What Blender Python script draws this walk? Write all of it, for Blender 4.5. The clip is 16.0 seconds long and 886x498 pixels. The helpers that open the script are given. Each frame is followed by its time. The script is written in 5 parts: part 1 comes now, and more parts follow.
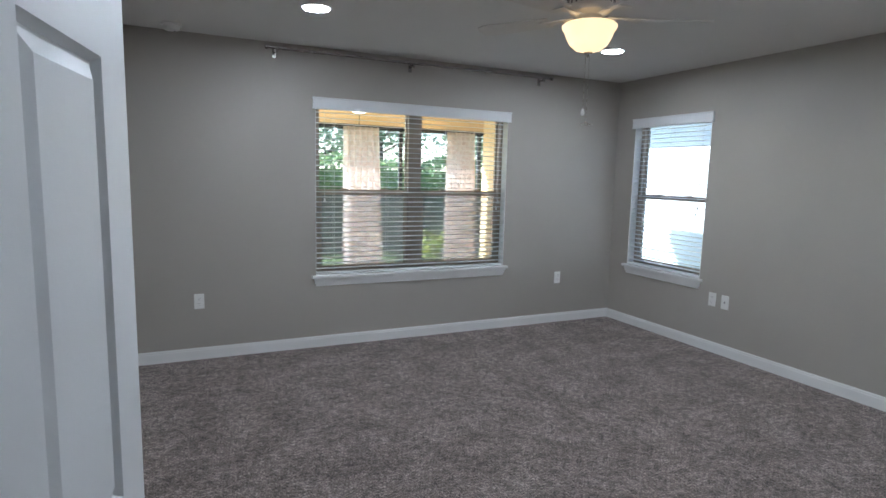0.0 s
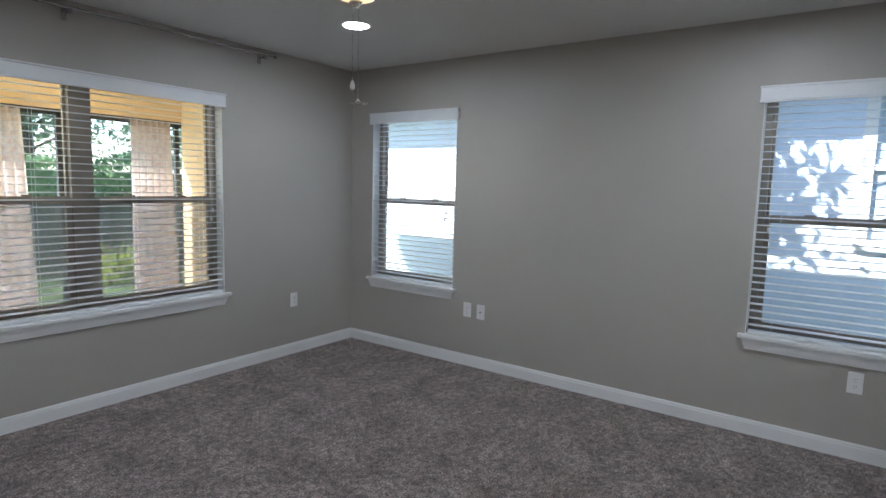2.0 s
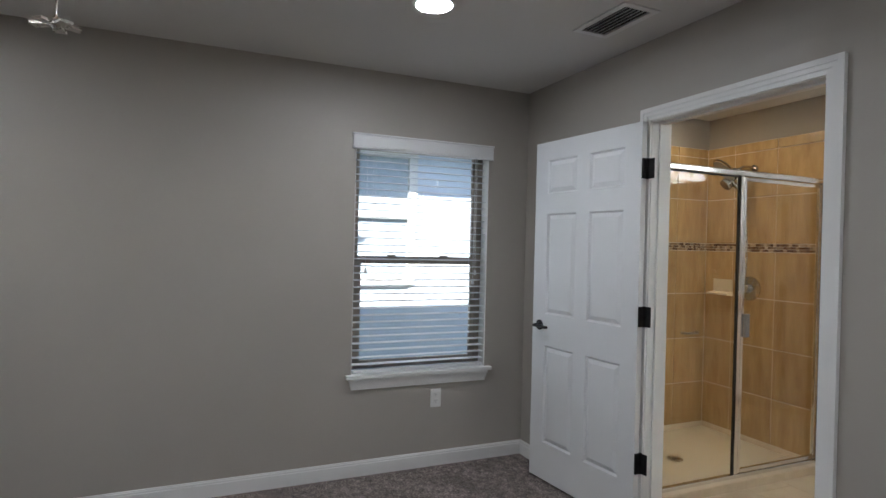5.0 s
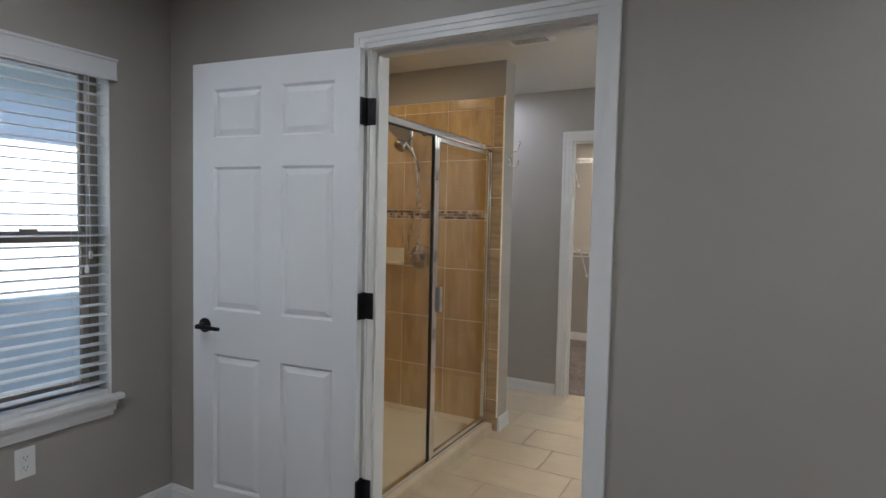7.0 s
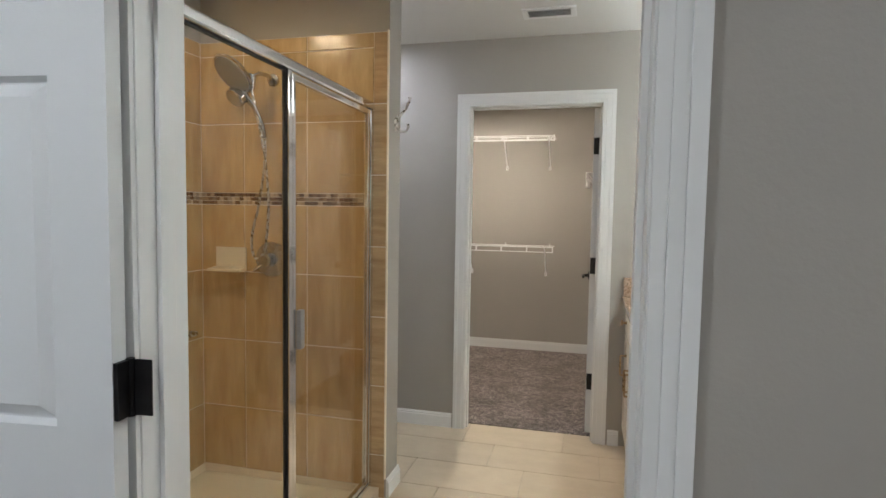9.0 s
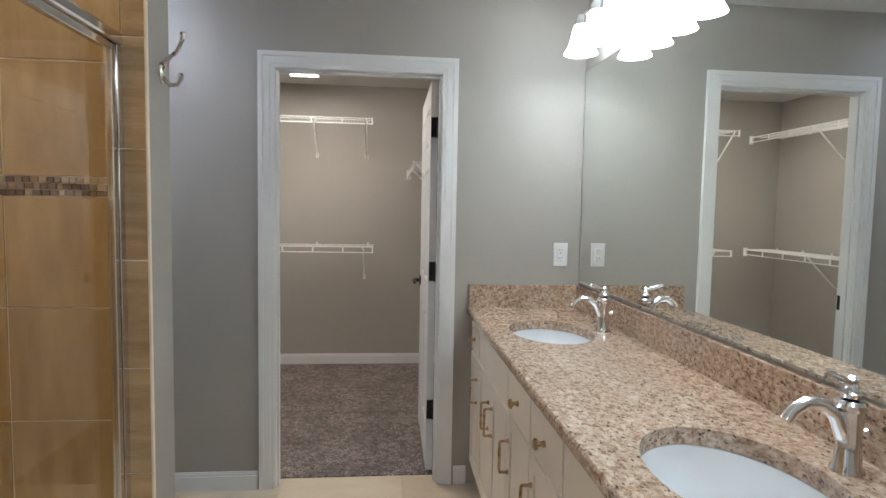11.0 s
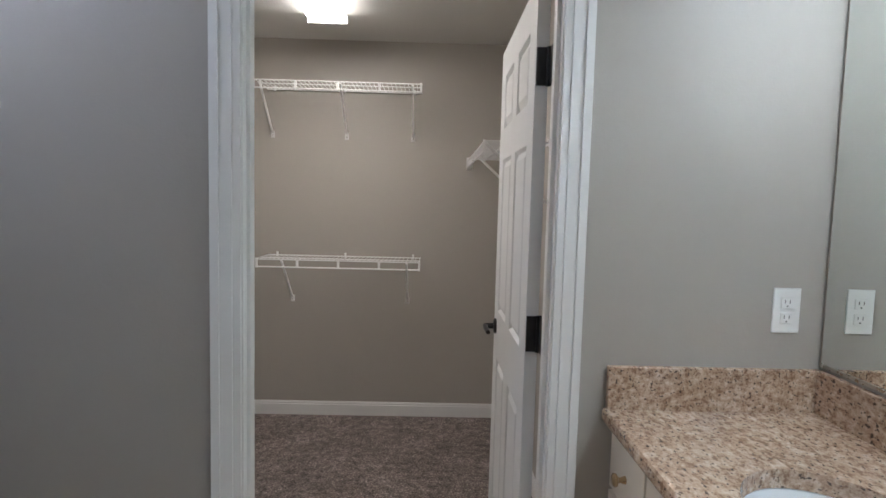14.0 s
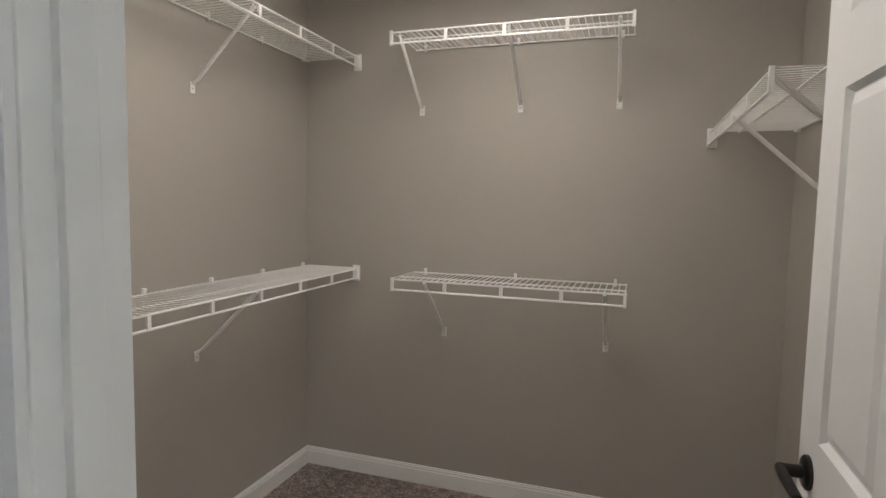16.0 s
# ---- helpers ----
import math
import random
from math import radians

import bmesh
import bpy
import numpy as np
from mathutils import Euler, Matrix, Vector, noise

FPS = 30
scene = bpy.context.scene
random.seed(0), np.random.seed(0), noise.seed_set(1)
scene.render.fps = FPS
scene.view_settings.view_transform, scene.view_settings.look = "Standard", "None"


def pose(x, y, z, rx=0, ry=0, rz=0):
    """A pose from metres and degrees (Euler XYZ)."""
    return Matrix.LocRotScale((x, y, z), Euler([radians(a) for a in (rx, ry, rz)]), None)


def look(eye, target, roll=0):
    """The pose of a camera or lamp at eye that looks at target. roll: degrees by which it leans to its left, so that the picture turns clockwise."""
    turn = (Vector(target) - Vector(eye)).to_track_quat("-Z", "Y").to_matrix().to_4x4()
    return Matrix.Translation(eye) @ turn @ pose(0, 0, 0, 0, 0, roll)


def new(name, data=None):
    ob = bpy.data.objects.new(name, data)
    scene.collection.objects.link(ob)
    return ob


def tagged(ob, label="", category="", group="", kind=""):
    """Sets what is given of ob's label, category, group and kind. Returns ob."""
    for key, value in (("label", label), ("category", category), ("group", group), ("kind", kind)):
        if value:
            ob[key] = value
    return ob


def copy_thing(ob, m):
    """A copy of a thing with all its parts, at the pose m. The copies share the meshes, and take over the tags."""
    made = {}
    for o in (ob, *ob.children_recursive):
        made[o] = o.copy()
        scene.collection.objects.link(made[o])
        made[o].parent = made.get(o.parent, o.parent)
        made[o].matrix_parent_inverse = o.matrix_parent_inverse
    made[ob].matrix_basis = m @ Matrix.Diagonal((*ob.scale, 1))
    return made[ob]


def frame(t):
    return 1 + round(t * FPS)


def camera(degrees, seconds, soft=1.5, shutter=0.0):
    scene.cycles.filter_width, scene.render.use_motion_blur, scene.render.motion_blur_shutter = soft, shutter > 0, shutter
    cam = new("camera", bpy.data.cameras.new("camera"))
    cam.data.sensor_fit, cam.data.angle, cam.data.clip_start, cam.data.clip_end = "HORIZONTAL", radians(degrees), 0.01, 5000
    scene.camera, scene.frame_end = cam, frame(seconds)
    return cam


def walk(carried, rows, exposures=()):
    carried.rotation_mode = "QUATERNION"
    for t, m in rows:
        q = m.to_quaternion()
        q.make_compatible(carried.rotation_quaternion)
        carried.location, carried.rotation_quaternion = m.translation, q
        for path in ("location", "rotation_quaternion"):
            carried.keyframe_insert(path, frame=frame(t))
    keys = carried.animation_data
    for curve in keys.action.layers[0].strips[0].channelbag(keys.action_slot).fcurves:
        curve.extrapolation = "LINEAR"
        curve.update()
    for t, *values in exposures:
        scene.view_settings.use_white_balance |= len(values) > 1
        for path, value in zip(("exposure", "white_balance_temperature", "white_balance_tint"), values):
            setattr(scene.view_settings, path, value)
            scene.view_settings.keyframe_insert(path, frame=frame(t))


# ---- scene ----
cam = camera(75.9, 16.0)
PATH = [
    (0, (0.259, 0.131, 1.466), (1.107, 1.924, 1.208), 1.4),
    (0.5, (0.342, 0.397, 1.466), (1.426, 2.056, 1.191), 1.8),
    (1, (0.488, 0.594, 1.454), (1.746, 2.125, 1.179), 1.7),
    (1.5, (0.598, 0.789, 1.452), (2.037, 2.154, 1.196), 1.6),
    (2, (0.651, 1.042, 1.448), (2.268, 2.198, 1.226), 1.5),
    (2.5, (0.700, 1.284, 1.440), (2.459, 2.217, 1.258), 1.6),
    (3, (0.765, 1.535, 1.427), (2.647, 2.201, 1.299), 1.7),
    (3.5, (0.842, 1.736, 1.425), (2.81, 2.085, 1.345), 1.6),
    (4, (0.891, 2.002, 1.433), (2.89, 1.974, 1.380), 1.5),
    (4.5, (0.963, 2.203, 1.428), (2.918, 1.784, 1.398), 1.3),
    (5, (1.109, 2.369, 1.398), (2.942, 1.569, 1.387), 1.4),
    (5.2, (1.176, 2.395, 1.401), (2.934, 1.44, 1.388), 1.5),
    (7.3, (2.114, 1.979, 1.408), (2.983, 0.18, 1.294), 1.1),
    (7.5, (2.178, 1.898, 1.396), (3.014, 0.086, 1.279), 1.0),
    (8, (2.331, 1.651, 1.372), (3.099, -0.191, 1.25), 0.9),
    (8.5, (2.452, 1.401, 1.366), (3.104, -0.487, 1.249), 1.0),
    (9, (2.514, 1.143, 1.387), (3.006, -0.791, 1.258), 0.9),
    (9.5, (2.573, 0.932, 1.384), (2.902, -1.036, 1.253), 0.9),
    (10, (2.61, 0.748, 1.357), (2.777, -1.241, 1.23), 0.8),
    (10.2, (2.624, 0.671, 1.365), (2.701, -1.322, 1.233), 0.9),
    (12.3, (2.810, -0.005, 1.403), (2.483, -1.972, 1.258), 0.8),
    (12.5, (2.813, -0.106, 1.408), (2.537, -2.080, 1.260), 0.7),
    (13, (2.83, -0.35, 1.429), (2.635, -2.335, 1.271), 0.8),
    (13.5, (2.789, -0.621, 1.429), (2.664, -2.61, 1.259), 0.8),
    (14, (2.767, -0.914, 1.43), (2.724, -2.907, 1.269), 1.5),
    (14.5, (2.764, -1.222, 1.42), (2.848, -3.213, 1.249), 1.1),
    (15, (2.769, -1.535, 1.411), (2.993, -3.516, 1.247), 1.0),
    (15.5, (2.776, -1.826, 1.388), (3.168, -3.777, 1.226), 1.1),
    (16, (2.804, -2.055, 1.405), (3.446, -3.942, 1.244), 1.1),
]
EXPOSURES = [(0.0, 2.4, 5650, 7), (2.5, 2.13, 5750, 8), (5.0, 1.98, 6100, 10), (8.0, 1.85, 6000, 9), (8.6, 2.2, 6150, 8), (10.0, 2.3, 5950, 7),
             (12.5, 1.72, 5550, 9), (13.5, 1.84, 5600, 9), (14.5, 1.78, 5500, 9), (16.0, 1.75, 5800, 9)]
walk(cam, [(t, look(eye, target, roll)) for t, eye, target, roll in PATH], EXPOSURES)

# ---- world, sun, exposure ----
world = bpy.data.worlds.new("world")
scene.world = world
world.use_nodes = True
_n = world.node_tree.nodes
_sky = _n.new("ShaderNodeTexSky")
_sky.sky_type, _sky.sun_disc = "NISHITA", False
_sky.sun_elevation, _sky.sun_rotation = radians(43.7), radians(-56)
world.node_tree.links.new(_sky.outputs[0], _n["Background"].inputs[0])
_n["Background"].inputs[1].default_value = 0.15
sun = new("sun", bpy.data.lights.new("sun", "SUN"))
sun.data.energy, sun.data.angle, sun.data.color = 5.0, radians(0.5), (1.0, 0.94, 0.85)
sun.matrix_world = look((0, 0, 30), (30 * 0.60, -30 * 0.40, 30 - 30 * 0.69))
CAN, BOWL, VANITY, CLOSET = 50.0, 0.34, 4.4, 7.5   # lamp strengths
WARM, NEUTRAL = (1.0, 0.64, 0.30), (0.98, 1.0, 0.97)

# ---- materials ----
def nodes_of(name):
    m = bpy.data.materials.new(name)
    m.use_nodes = True
    t = m.node_tree
    return m, t, t.nodes["Principled BSDF"]


def coords(t, scale=(1, 1, 1)):
    c, mp = t.nodes.new("ShaderNodeTexCoord"), t.nodes.new("ShaderNodeMapping")
    mp.inputs["Scale"].default_value = scale
    t.links.new(c.outputs["Object"], mp.inputs[0])
    return mp.outputs[0]


def noise_tex(t, vec, scale, detail=3.0, rough=0.5):
    n = t.nodes.new("ShaderNodeTexNoise")
    n.inputs["Scale"].default_value, n.inputs["Detail"].default_value, n.inputs["Roughness"].default_value = scale, detail, rough
    t.links.new(vec, n.inputs["Vector"])
    return n.outputs["Fac"]


def ramp(t, fac, *stops):
    r = t.nodes.new("ShaderNodeValToRGB")
    e = r.color_ramp.elements
    e[0].position, e[0].color = stops[0][0], (*stops[0][1], 1)
    e[1].position, e[1].color = stops[-1][0], (*stops[-1][1], 1)
    for p, c in stops[1:-1]:
        e.new(p).color = (*c, 1)
    t.links.new(fac, r.inputs[0])
    return r.outputs[0]


def blend(t, fac, a, b, kind="MIX"):
    m = t.nodes.new("ShaderNodeMix")
    m.data_type, m.blend_type = "RGBA", kind
    for sock, v in ((m.inputs[0], fac), (m.inputs[6], a), (m.inputs[7], b)):
        if isinstance(v, (int, float)):
            sock.default_value = v
        elif isinstance(v, tuple):
            sock.default_value = (*v, 1)
        else:
            t.links.new(v, sock)
    return m.outputs[2]


def bump(t, bsdf, height, strength, distance=0.002):
    b = t.nodes.new("ShaderNodeBump")
    b.inputs["Strength"].default_value, b.inputs["Distance"].default_value = strength, distance
    t.links.new(height, b.inputs["Height"])
    t.links.new(b.outputs[0], bsdf.inputs["Normal"])


def dim(c, k):
    return tuple(v * k for v in c)


def plain(name, col, rough=0.5, metal=0.0, vary=0.06, scale=6.0, fine=0.0, fine_scale=180.0, spec=0.5):
    """A surface with slow tonal drift, roughness drift and fine relief."""
    m, t, b = nodes_of(name)
    v = coords(t)
    slow = noise_tex(t, v, scale, 4)
    t.links.new(ramp(t, slow, (0.3, dim(col, 1 - vary)), (0.7, dim(col, 1 + vary))), b.inputs["Base Color"])
    t.links.new(ramp(t, noise_tex(t, v, scale * 3.1, 3), (0.3, (rough * 0.88,) * 3), (0.7, (min(1, rough * 1.12),) * 3)), b.inputs["Roughness"])
    b.inputs["Metallic"].default_value, b.inputs["Specular IOR Level"].default_value = metal, spec
    if fine:
        bump(t, b, noise_tex(t, v, fine_scale, 4, 0.6), fine)
    return m


def carpet_material():
    m, t, b = nodes_of("carpet")
    v = coords(t)
    tuft = noise_tex(t, v, 95, 5, 0.8)
    nap = noise_tex(t, v, 4.2, 5, 0.65)
    clump = noise_tex(t, v, 24, 5, 0.8)
    c = ramp(t, tuft, (0.36, (0.045, 0.034, 0.031)), (0.5, (0.195, 0.160, 0.146)), (0.64, (0.47, 0.40, 0.365)))
    c = blend(t, 1.0, c, ramp(t, nap, (0.36, (0.74, 0.72, 0.71)), (0.64, (1.24, 1.24, 1.24))), "MULTIPLY")
    c = blend(t, 0.8, c, ramp(t, clump, (0.40, (0.42, 0.42, 0.42)), (0.60, (1.50, 1.50, 1.50))), "MULTIPLY")
    t.links.new(c, b.inputs["Base Color"])
    b.inputs["Roughness"].default_value, b.inputs["Specular IOR Level"].default_value = 0.98, 0.08
    b.inputs["Sheen Weight"].default_value = 0.15
    bump(t, b, blend(t, 0.35, tuft, clump), 1.0, 0.008)
    return m


def granite_material():
    m, t, b = nodes_of("granite")
    v = coords(t, (1, 0.62, 1))
    cloud = noise_tex(t, v, 9, 4, 0.6)
    grain = noise_tex(t, v, 70, 4, 0.7)
    fleck = noise_tex(t, v, 74, 3, 0.6)
    dark = noise_tex(t, v, 120, 2, 0.5)
    c = ramp(t, grain, (0.34, (0.26, 0.165, 0.11)), (0.5, (0.49, 0.370, 0.275)), (0.66, (0.66, 0.555, 0.45)))
    c = blend(t, 0.5, c, ramp(t, cloud, (0.35, (0.80, 0.68, 0.56)), (0.65, (1.08, 1.04, 1.0))), "MULTIPLY")
    c = blend(t, ramp(t, fleck, (0.58, (0, 0, 0)), (0.66, (0.75,) * 3)), c, (0.20, 0.115, 0.07))
    c = blend(t, ramp(t, dark, (0.61, (0, 0, 0)), (0.66, (0.9,) * 3)), c, (0.045, 0.035, 0.03))
    t.links.new(c, b.inputs["Base Color"])
    b.inputs["Roughness"].default_value = 0.09
    b.inputs["Coat Weight"].default_value = 0.2
    return m


def tile_material(name, dark, light, rough, stretch=(1, 1, 1), amount=0.12):
    """Glazed tile whose tone drifts in streaks and from piece to piece."""
    m, t, b = nodes_of(name)
    g = t.nodes.new("ShaderNodeNewGeometry")
    mp = t.nodes.new("ShaderNodeMapping")
    mp.inputs["Scale"].default_value = stretch
    t.links.new(g.outputs["Position"], mp.inputs[0])
    info = t.nodes.new("ShaderNodeObjectInfo")
    streak = noise_tex(t, mp.outputs[0], 7, 6, 0.65)
    c = ramp(t, streak, (0.3, dark), (0.7, light))
    c = blend(t, 1.0, c, ramp(t, info.outputs["Random"], (0, (1 - amount,) * 3), (1, (1 + amount * 0.6,) * 3)), "MULTIPLY")
    t.links.new(c, b.inputs["Base Color"])
    b.inputs["Roughness"].default_value = rough
    bump(t, b, noise_tex(t, mp.outputs[0], 30, 3), 0.08)
    return m


def mosaic_material():
    """Small glass and stone chips, each of its own tone."""
    m, t, b = nodes_of("mosaic_chip")
    info = t.nodes.new("ShaderNodeObjectInfo")
    r = ramp(t, info.outputs["Random"], (0.0, (0.10, 0.050, 0.025)), (0.30, (0.22, 0.125, 0.06)), (0.55, (0.45, 0.32, 0.19)), (0.8, (0.70, 0.58, 0.42)), (1.0, (0.30, 0.24, 0.18)))
    g = t.nodes.new("ShaderNodeNewGeometry")
    t.links.new(blend(t, 0.3, r, ramp(t, noise_tex(t, g.outputs["Position"], 160, 3), (0.3, (0.5,) * 3), (0.7, (1.2,) * 3)), "MULTIPLY"), b.inputs["Base Color"])
    b.inputs["Roughness"].default_value = 0.15
    return m


def glass_material(name, tint=(0.98, 0.99, 0.985), base=0.035):
    m, t, b = nodes_of(name)
    t.nodes.remove(b)
    clear, gloss, mix, fr = (t.nodes.new("ShaderNode" + k) for k in ("BsdfTransparent", "BsdfGlossy", "MixShader", "LayerWeight"))
    power, scaled = t.nodes.new("ShaderNodeMath"), t.nodes.new("ShaderNodeMath")
    power.operation, scaled.operation = "POWER", "MULTIPLY_ADD"
    power.inputs[1].default_value, scaled.inputs[1].default_value, scaled.inputs[2].default_value = 5.0, 0.9, base
    clear.inputs[0].default_value = (*tint, 1)
    gloss.inputs["Roughness"].default_value = 0.0
    fr.inputs["Blend"].default_value = 0.5
    t.links.new(fr.outputs["Facing"], power.inputs[0])
    t.links.new(power.outputs[0], scaled.inputs[0])
    t.links.new(scaled.outputs[0], mix.inputs[0])
    t.links.new(clear.outputs[0], mix.inputs[1])
    t.links.new(gloss.outputs[0], mix.inputs[2])
    t.links.new(mix.outputs[0], t.nodes["Material Output"].inputs[0])
    return m


def screen_material():
    m, t, b = nodes_of("insect_mesh")
    b.inputs["Base Color"].default_value = (0.52, 0.54, 0.56, 1)
    clear, mix = t.nodes.new("ShaderNodeBsdfTransparent"), t.nodes.new("ShaderNodeMixShader")
    mix.inputs[0].default_value = 0.42
    t.links.new(clear.outputs[0], mix.inputs[1])
    t.links.new(b.outputs[0], mix.inputs[2])
    t.links.new(mix.outputs[0], t.nodes["Material Output"].inputs[0])
    return m


def glow(name, col, strength):
    m, t, b = nodes_of(name)
    b.inputs["Base Color"].default_value = (0.8, 0.8, 0.8, 1)
    b.inputs["Emission Color"].default_value = (*col, 1)
    b.inputs["Emission Strength"].default_value = strength
    return m


def frosted(name, col, strength):
    """Lit opal glass: the glow's strength drifts at random by noise."""
    m, t, b = nodes_of(name)
    v = coords(t)
    b.inputs["Base Color"].default_value = (0.75, 0.68, 0.55, 1)
    b.inputs["Roughness"].default_value = 0.35
    t.links.new(ramp(t, noise_tex(t, v, 5, 4, 0.6), (0.3, dim(col, 0.75)), (0.7, col)), b.inputs["Emission Color"])
    b.inputs["Emission Strength"].default_value = strength
    return m


def through_leaf(t, b, colour, share):
    """Lets part of the light pass through a thin leaf or cloth, in the same colour."""
    tr, mix = t.nodes.new("ShaderNodeBsdfTranslucent"), t.nodes.new("ShaderNodeMixShader")
    mix.inputs[0].default_value = share
    t.links.new(colour, tr.inputs[0])
    t.links.new(b.outputs[0], mix.inputs[1])
    t.links.new(tr.outputs[0], mix.inputs[2])
    t.links.new(mix.outputs[0], t.nodes["Material Output"].inputs[0])


def leaf_material(name, a, c):
    m, t, b = nodes_of(name)
    g = t.nodes.new("ShaderNodeNewGeometry")
    f = noise_tex(t, g.outputs["Position"], 9, 3)
    col = ramp(t, f, (0.3, a), (0.7, c))
    t.links.new(col, b.inputs["Base Color"])
    b.inputs["Roughness"].default_value = 0.6
    through_leaf(t, b, col, 0.4)
    return m


PAINT = plain("wall_paint", (0.398, 0.372, 0.333), 0.50, vary=0.025, scale=1.3, fine=0.28, fine_scale=85)
CEIL = plain("ceiling_paint", (0.68, 0.67, 0.645), 0.9, vary=0.02, scale=1.1, fine=0.4, fine_scale=60)
TRIM = plain("white_trim_paint", (0.78, 0.78, 0.77), 0.38, vary=0.02, scale=3, fine=0.05, fine_scale=60)
DOORW = plain("white_door_paint", (0.73, 0.74, 0.75), 0.42, vary=0.02, scale=2, fine=0.08, fine_scale=120)
BLACK = plain("black_hardware", (0.022, 0.021, 0.022), 0.38, 0.6, vary=0.2, scale=30)
CARPET = carpet_material()
GRANITE = granite_material()
SHOWER_TILE = tile_material("shower_tile", (0.49, 0.325, 0.145), (0.69, 0.505, 0.265), 0.22, (2.2, 2.2, 0.5))
BORDER_TILE = tile_material("border_tile", (0.43, 0.285, 0.15), (0.66, 0.475, 0.28), 0.24, (0.6, 0.6, 5.0))
FLOOR_TILE = tile_material("floor_tile", (0.57, 0.465, 0.33), (0.65, 0.545, 0.40), 0.28, (0.9, 1.5, 1), 0.06)
MOSAIC = mosaic_material()
GROUT = plain("grout", (0.90, 0.82, 0.68), 0.9, vary=0.06, scale=12)
FGROUT = plain("floor_grout", (0.58, 0.48, 0.36), 0.9, vary=0.06, scale=12)
# chrome darkened in its colour to stand in for dark room reflections
SHOWER_CHROME = plain("dimmed_chrome", (0.52, 0.51, 0.50), 0.16, 1.0, vary=0.06, scale=14)
CHROME = plain("chrome", (0.80, 0.81, 0.82), 0.10, 1.0, vary=0.03, scale=8)
BRUSHED = plain("brushed_nickel", (0.58, 0.55, 0.50), 0.28, 1.0, vary=0.06, scale=20)
BRONZE_PULL = plain("champagne_pull", (0.50, 0.36, 0.21), 0.28, 1.0, vary=0.08, scale=20)
CABINET = plain("cream_cabinet_paint", (0.77, 0.70, 0.60), 0.42, vary=0.04, scale=3)
PORCELAIN = plain("white_porcelain", (0.82, 0.84, 0.86), 0.10, vary=0.01)
SOAP = plain("cream_ceramic", (0.84, 0.78, 0.64), 0.2, vary=0.03)
PLASTIC = plain("white_plastic", (0.78, 0.78, 0.76), 0.35, vary=0.02)
SLOT = plain("dark_slot", (0.03, 0.03, 0.03), 0.6)
VINYL = plain("blind_vinyl", (0.74, 0.75, 0.76), 0.40, vary=0.02, scale=4)
WIREW = plain("white_coated_wire", (0.86, 0.86, 0.85), 0.4, vary=0.03)
FRAME_B = plain("bronze_window_frame", (0.36, 0.31, 0.26), 0.45, 0.3, vary=0.12, scale=9)
GLASS = glass_material("window_glass")
SHGLASS = glass_material("shower_glass", (0.97, 0.965, 0.94), 0.035)
SCREEN = screen_material()
MIRROR = plain("mirror_silver", (0.86, 0.89, 0.87), 0.0, 1.0, vary=0.0)
CAN_GLOW = glow("recessed_led", (0.97, 0.98, 1.0), CAN)
SHOWER_GLOW = glow("shower_led", (1.0, 0.78, 0.50), CAN * 0.45)
NOOK_FILL_GLOW = glow("nook_fill_led", (0.86, 0.88, 1.0), CAN * 0.62)
BOWL_GLOW = frosted("opal_bowl", WARM, BOWL)
BELL_GLOW = glow("bell_glass_lit", NEUTRAL, VANITY * 0.6)
BULB_GLOW = glow("bulb_lit", NEUTRAL, VANITY * 2.2)
TUBE_GLOW = glow("diffuser_lit", (1.0, 0.85, 0.69), CLOSET)
GREY_PULL = plain("grey_pull", (0.40, 0.40, 0.40), 0.4, 0.4, vary=0.05)
ROD_METAL = plain("dull_rod_metal", (0.42, 0.40, 0.39), 0.25, 1.0, vary=0.05, scale=20)
PORCH_GLOW = glow("porch_dome_lit", (1.0, 0.85, 0.6), 2.0)
FANW = plain("white_fan_enamel", (0.62, 0.60, 0.56), 0.5, vary=0.03)
YELLOW = plain("yellow_stucco", (0.84, 0.66, 0.41), 0.9, vary=0.06, scale=3, fine=0.5, fine_scale=40)
STUCCO = plain("white_stucco", (0.66, 0.74, 0.85), 0.9, vary=0.05, scale=2, fine=0.5, fine_scale=40)
ROOFM = plain("grey_shingle", (0.16, 0.15, 0.15), 0.9, vary=0.2, scale=9, fine=0.6, fine_scale=30)
CONCRETE = plain("concrete", (0.58, 0.55, 0.50), 0.85, vary=0.1, scale=3, fine=0.4, fine_scale=50)
GRASS = plain("lawn", (0.075, 0.115, 0.035), 0.95, vary=0.35, scale=2.2, fine=0.9, fine_scale=35)
BARK = plain("bark", (0.13, 0.10, 0.085), 0.95, vary=0.3, scale=14, fine=0.9, fine_scale=25)
FENCE = plain("dark_fence_paint", (0.035, 0.038, 0.042), 0.5, vary=0.15)
HEDGE_L = leaf_material("hedge_leaf", (0.09, 0.15, 0.07), (0.25, 0.36, 0.17))
TREE_L = leaf_material("tree_leaf", (0.12, 0.17, 0.10), (0.34, 0.42, 0.26))
LIME_L = leaf_material("lime_leaf", (0.28, 0.36, 0.05), (0.50, 0.52, 0.10))
# pane colour holds a painted pale blue sky reflection
SKYPANE = plain("sky_toned_pane", (0.46, 0.54, 0.62), 0.05, vary=0.1)


def curtain_material():
    m, t, b = nodes_of("printed_curtain")
    v = coords(t)
    f = noise_tex(t, v, 22, 5, 0.7)
    col = ramp(t, f, (0.45, (0.94, 0.90, 0.88)), (0.62, (0.82, 0.71, 0.68)))
    t.links.new(col, b.inputs["Base Color"])
    through_leaf(t, b, col, 0.6)
    b.inputs["Roughness"].default_value = 0.95
    bump(t, b, noise_tex(t, v, 300, 2), 0.2)
    return m


CURTAIN = curtain_material()


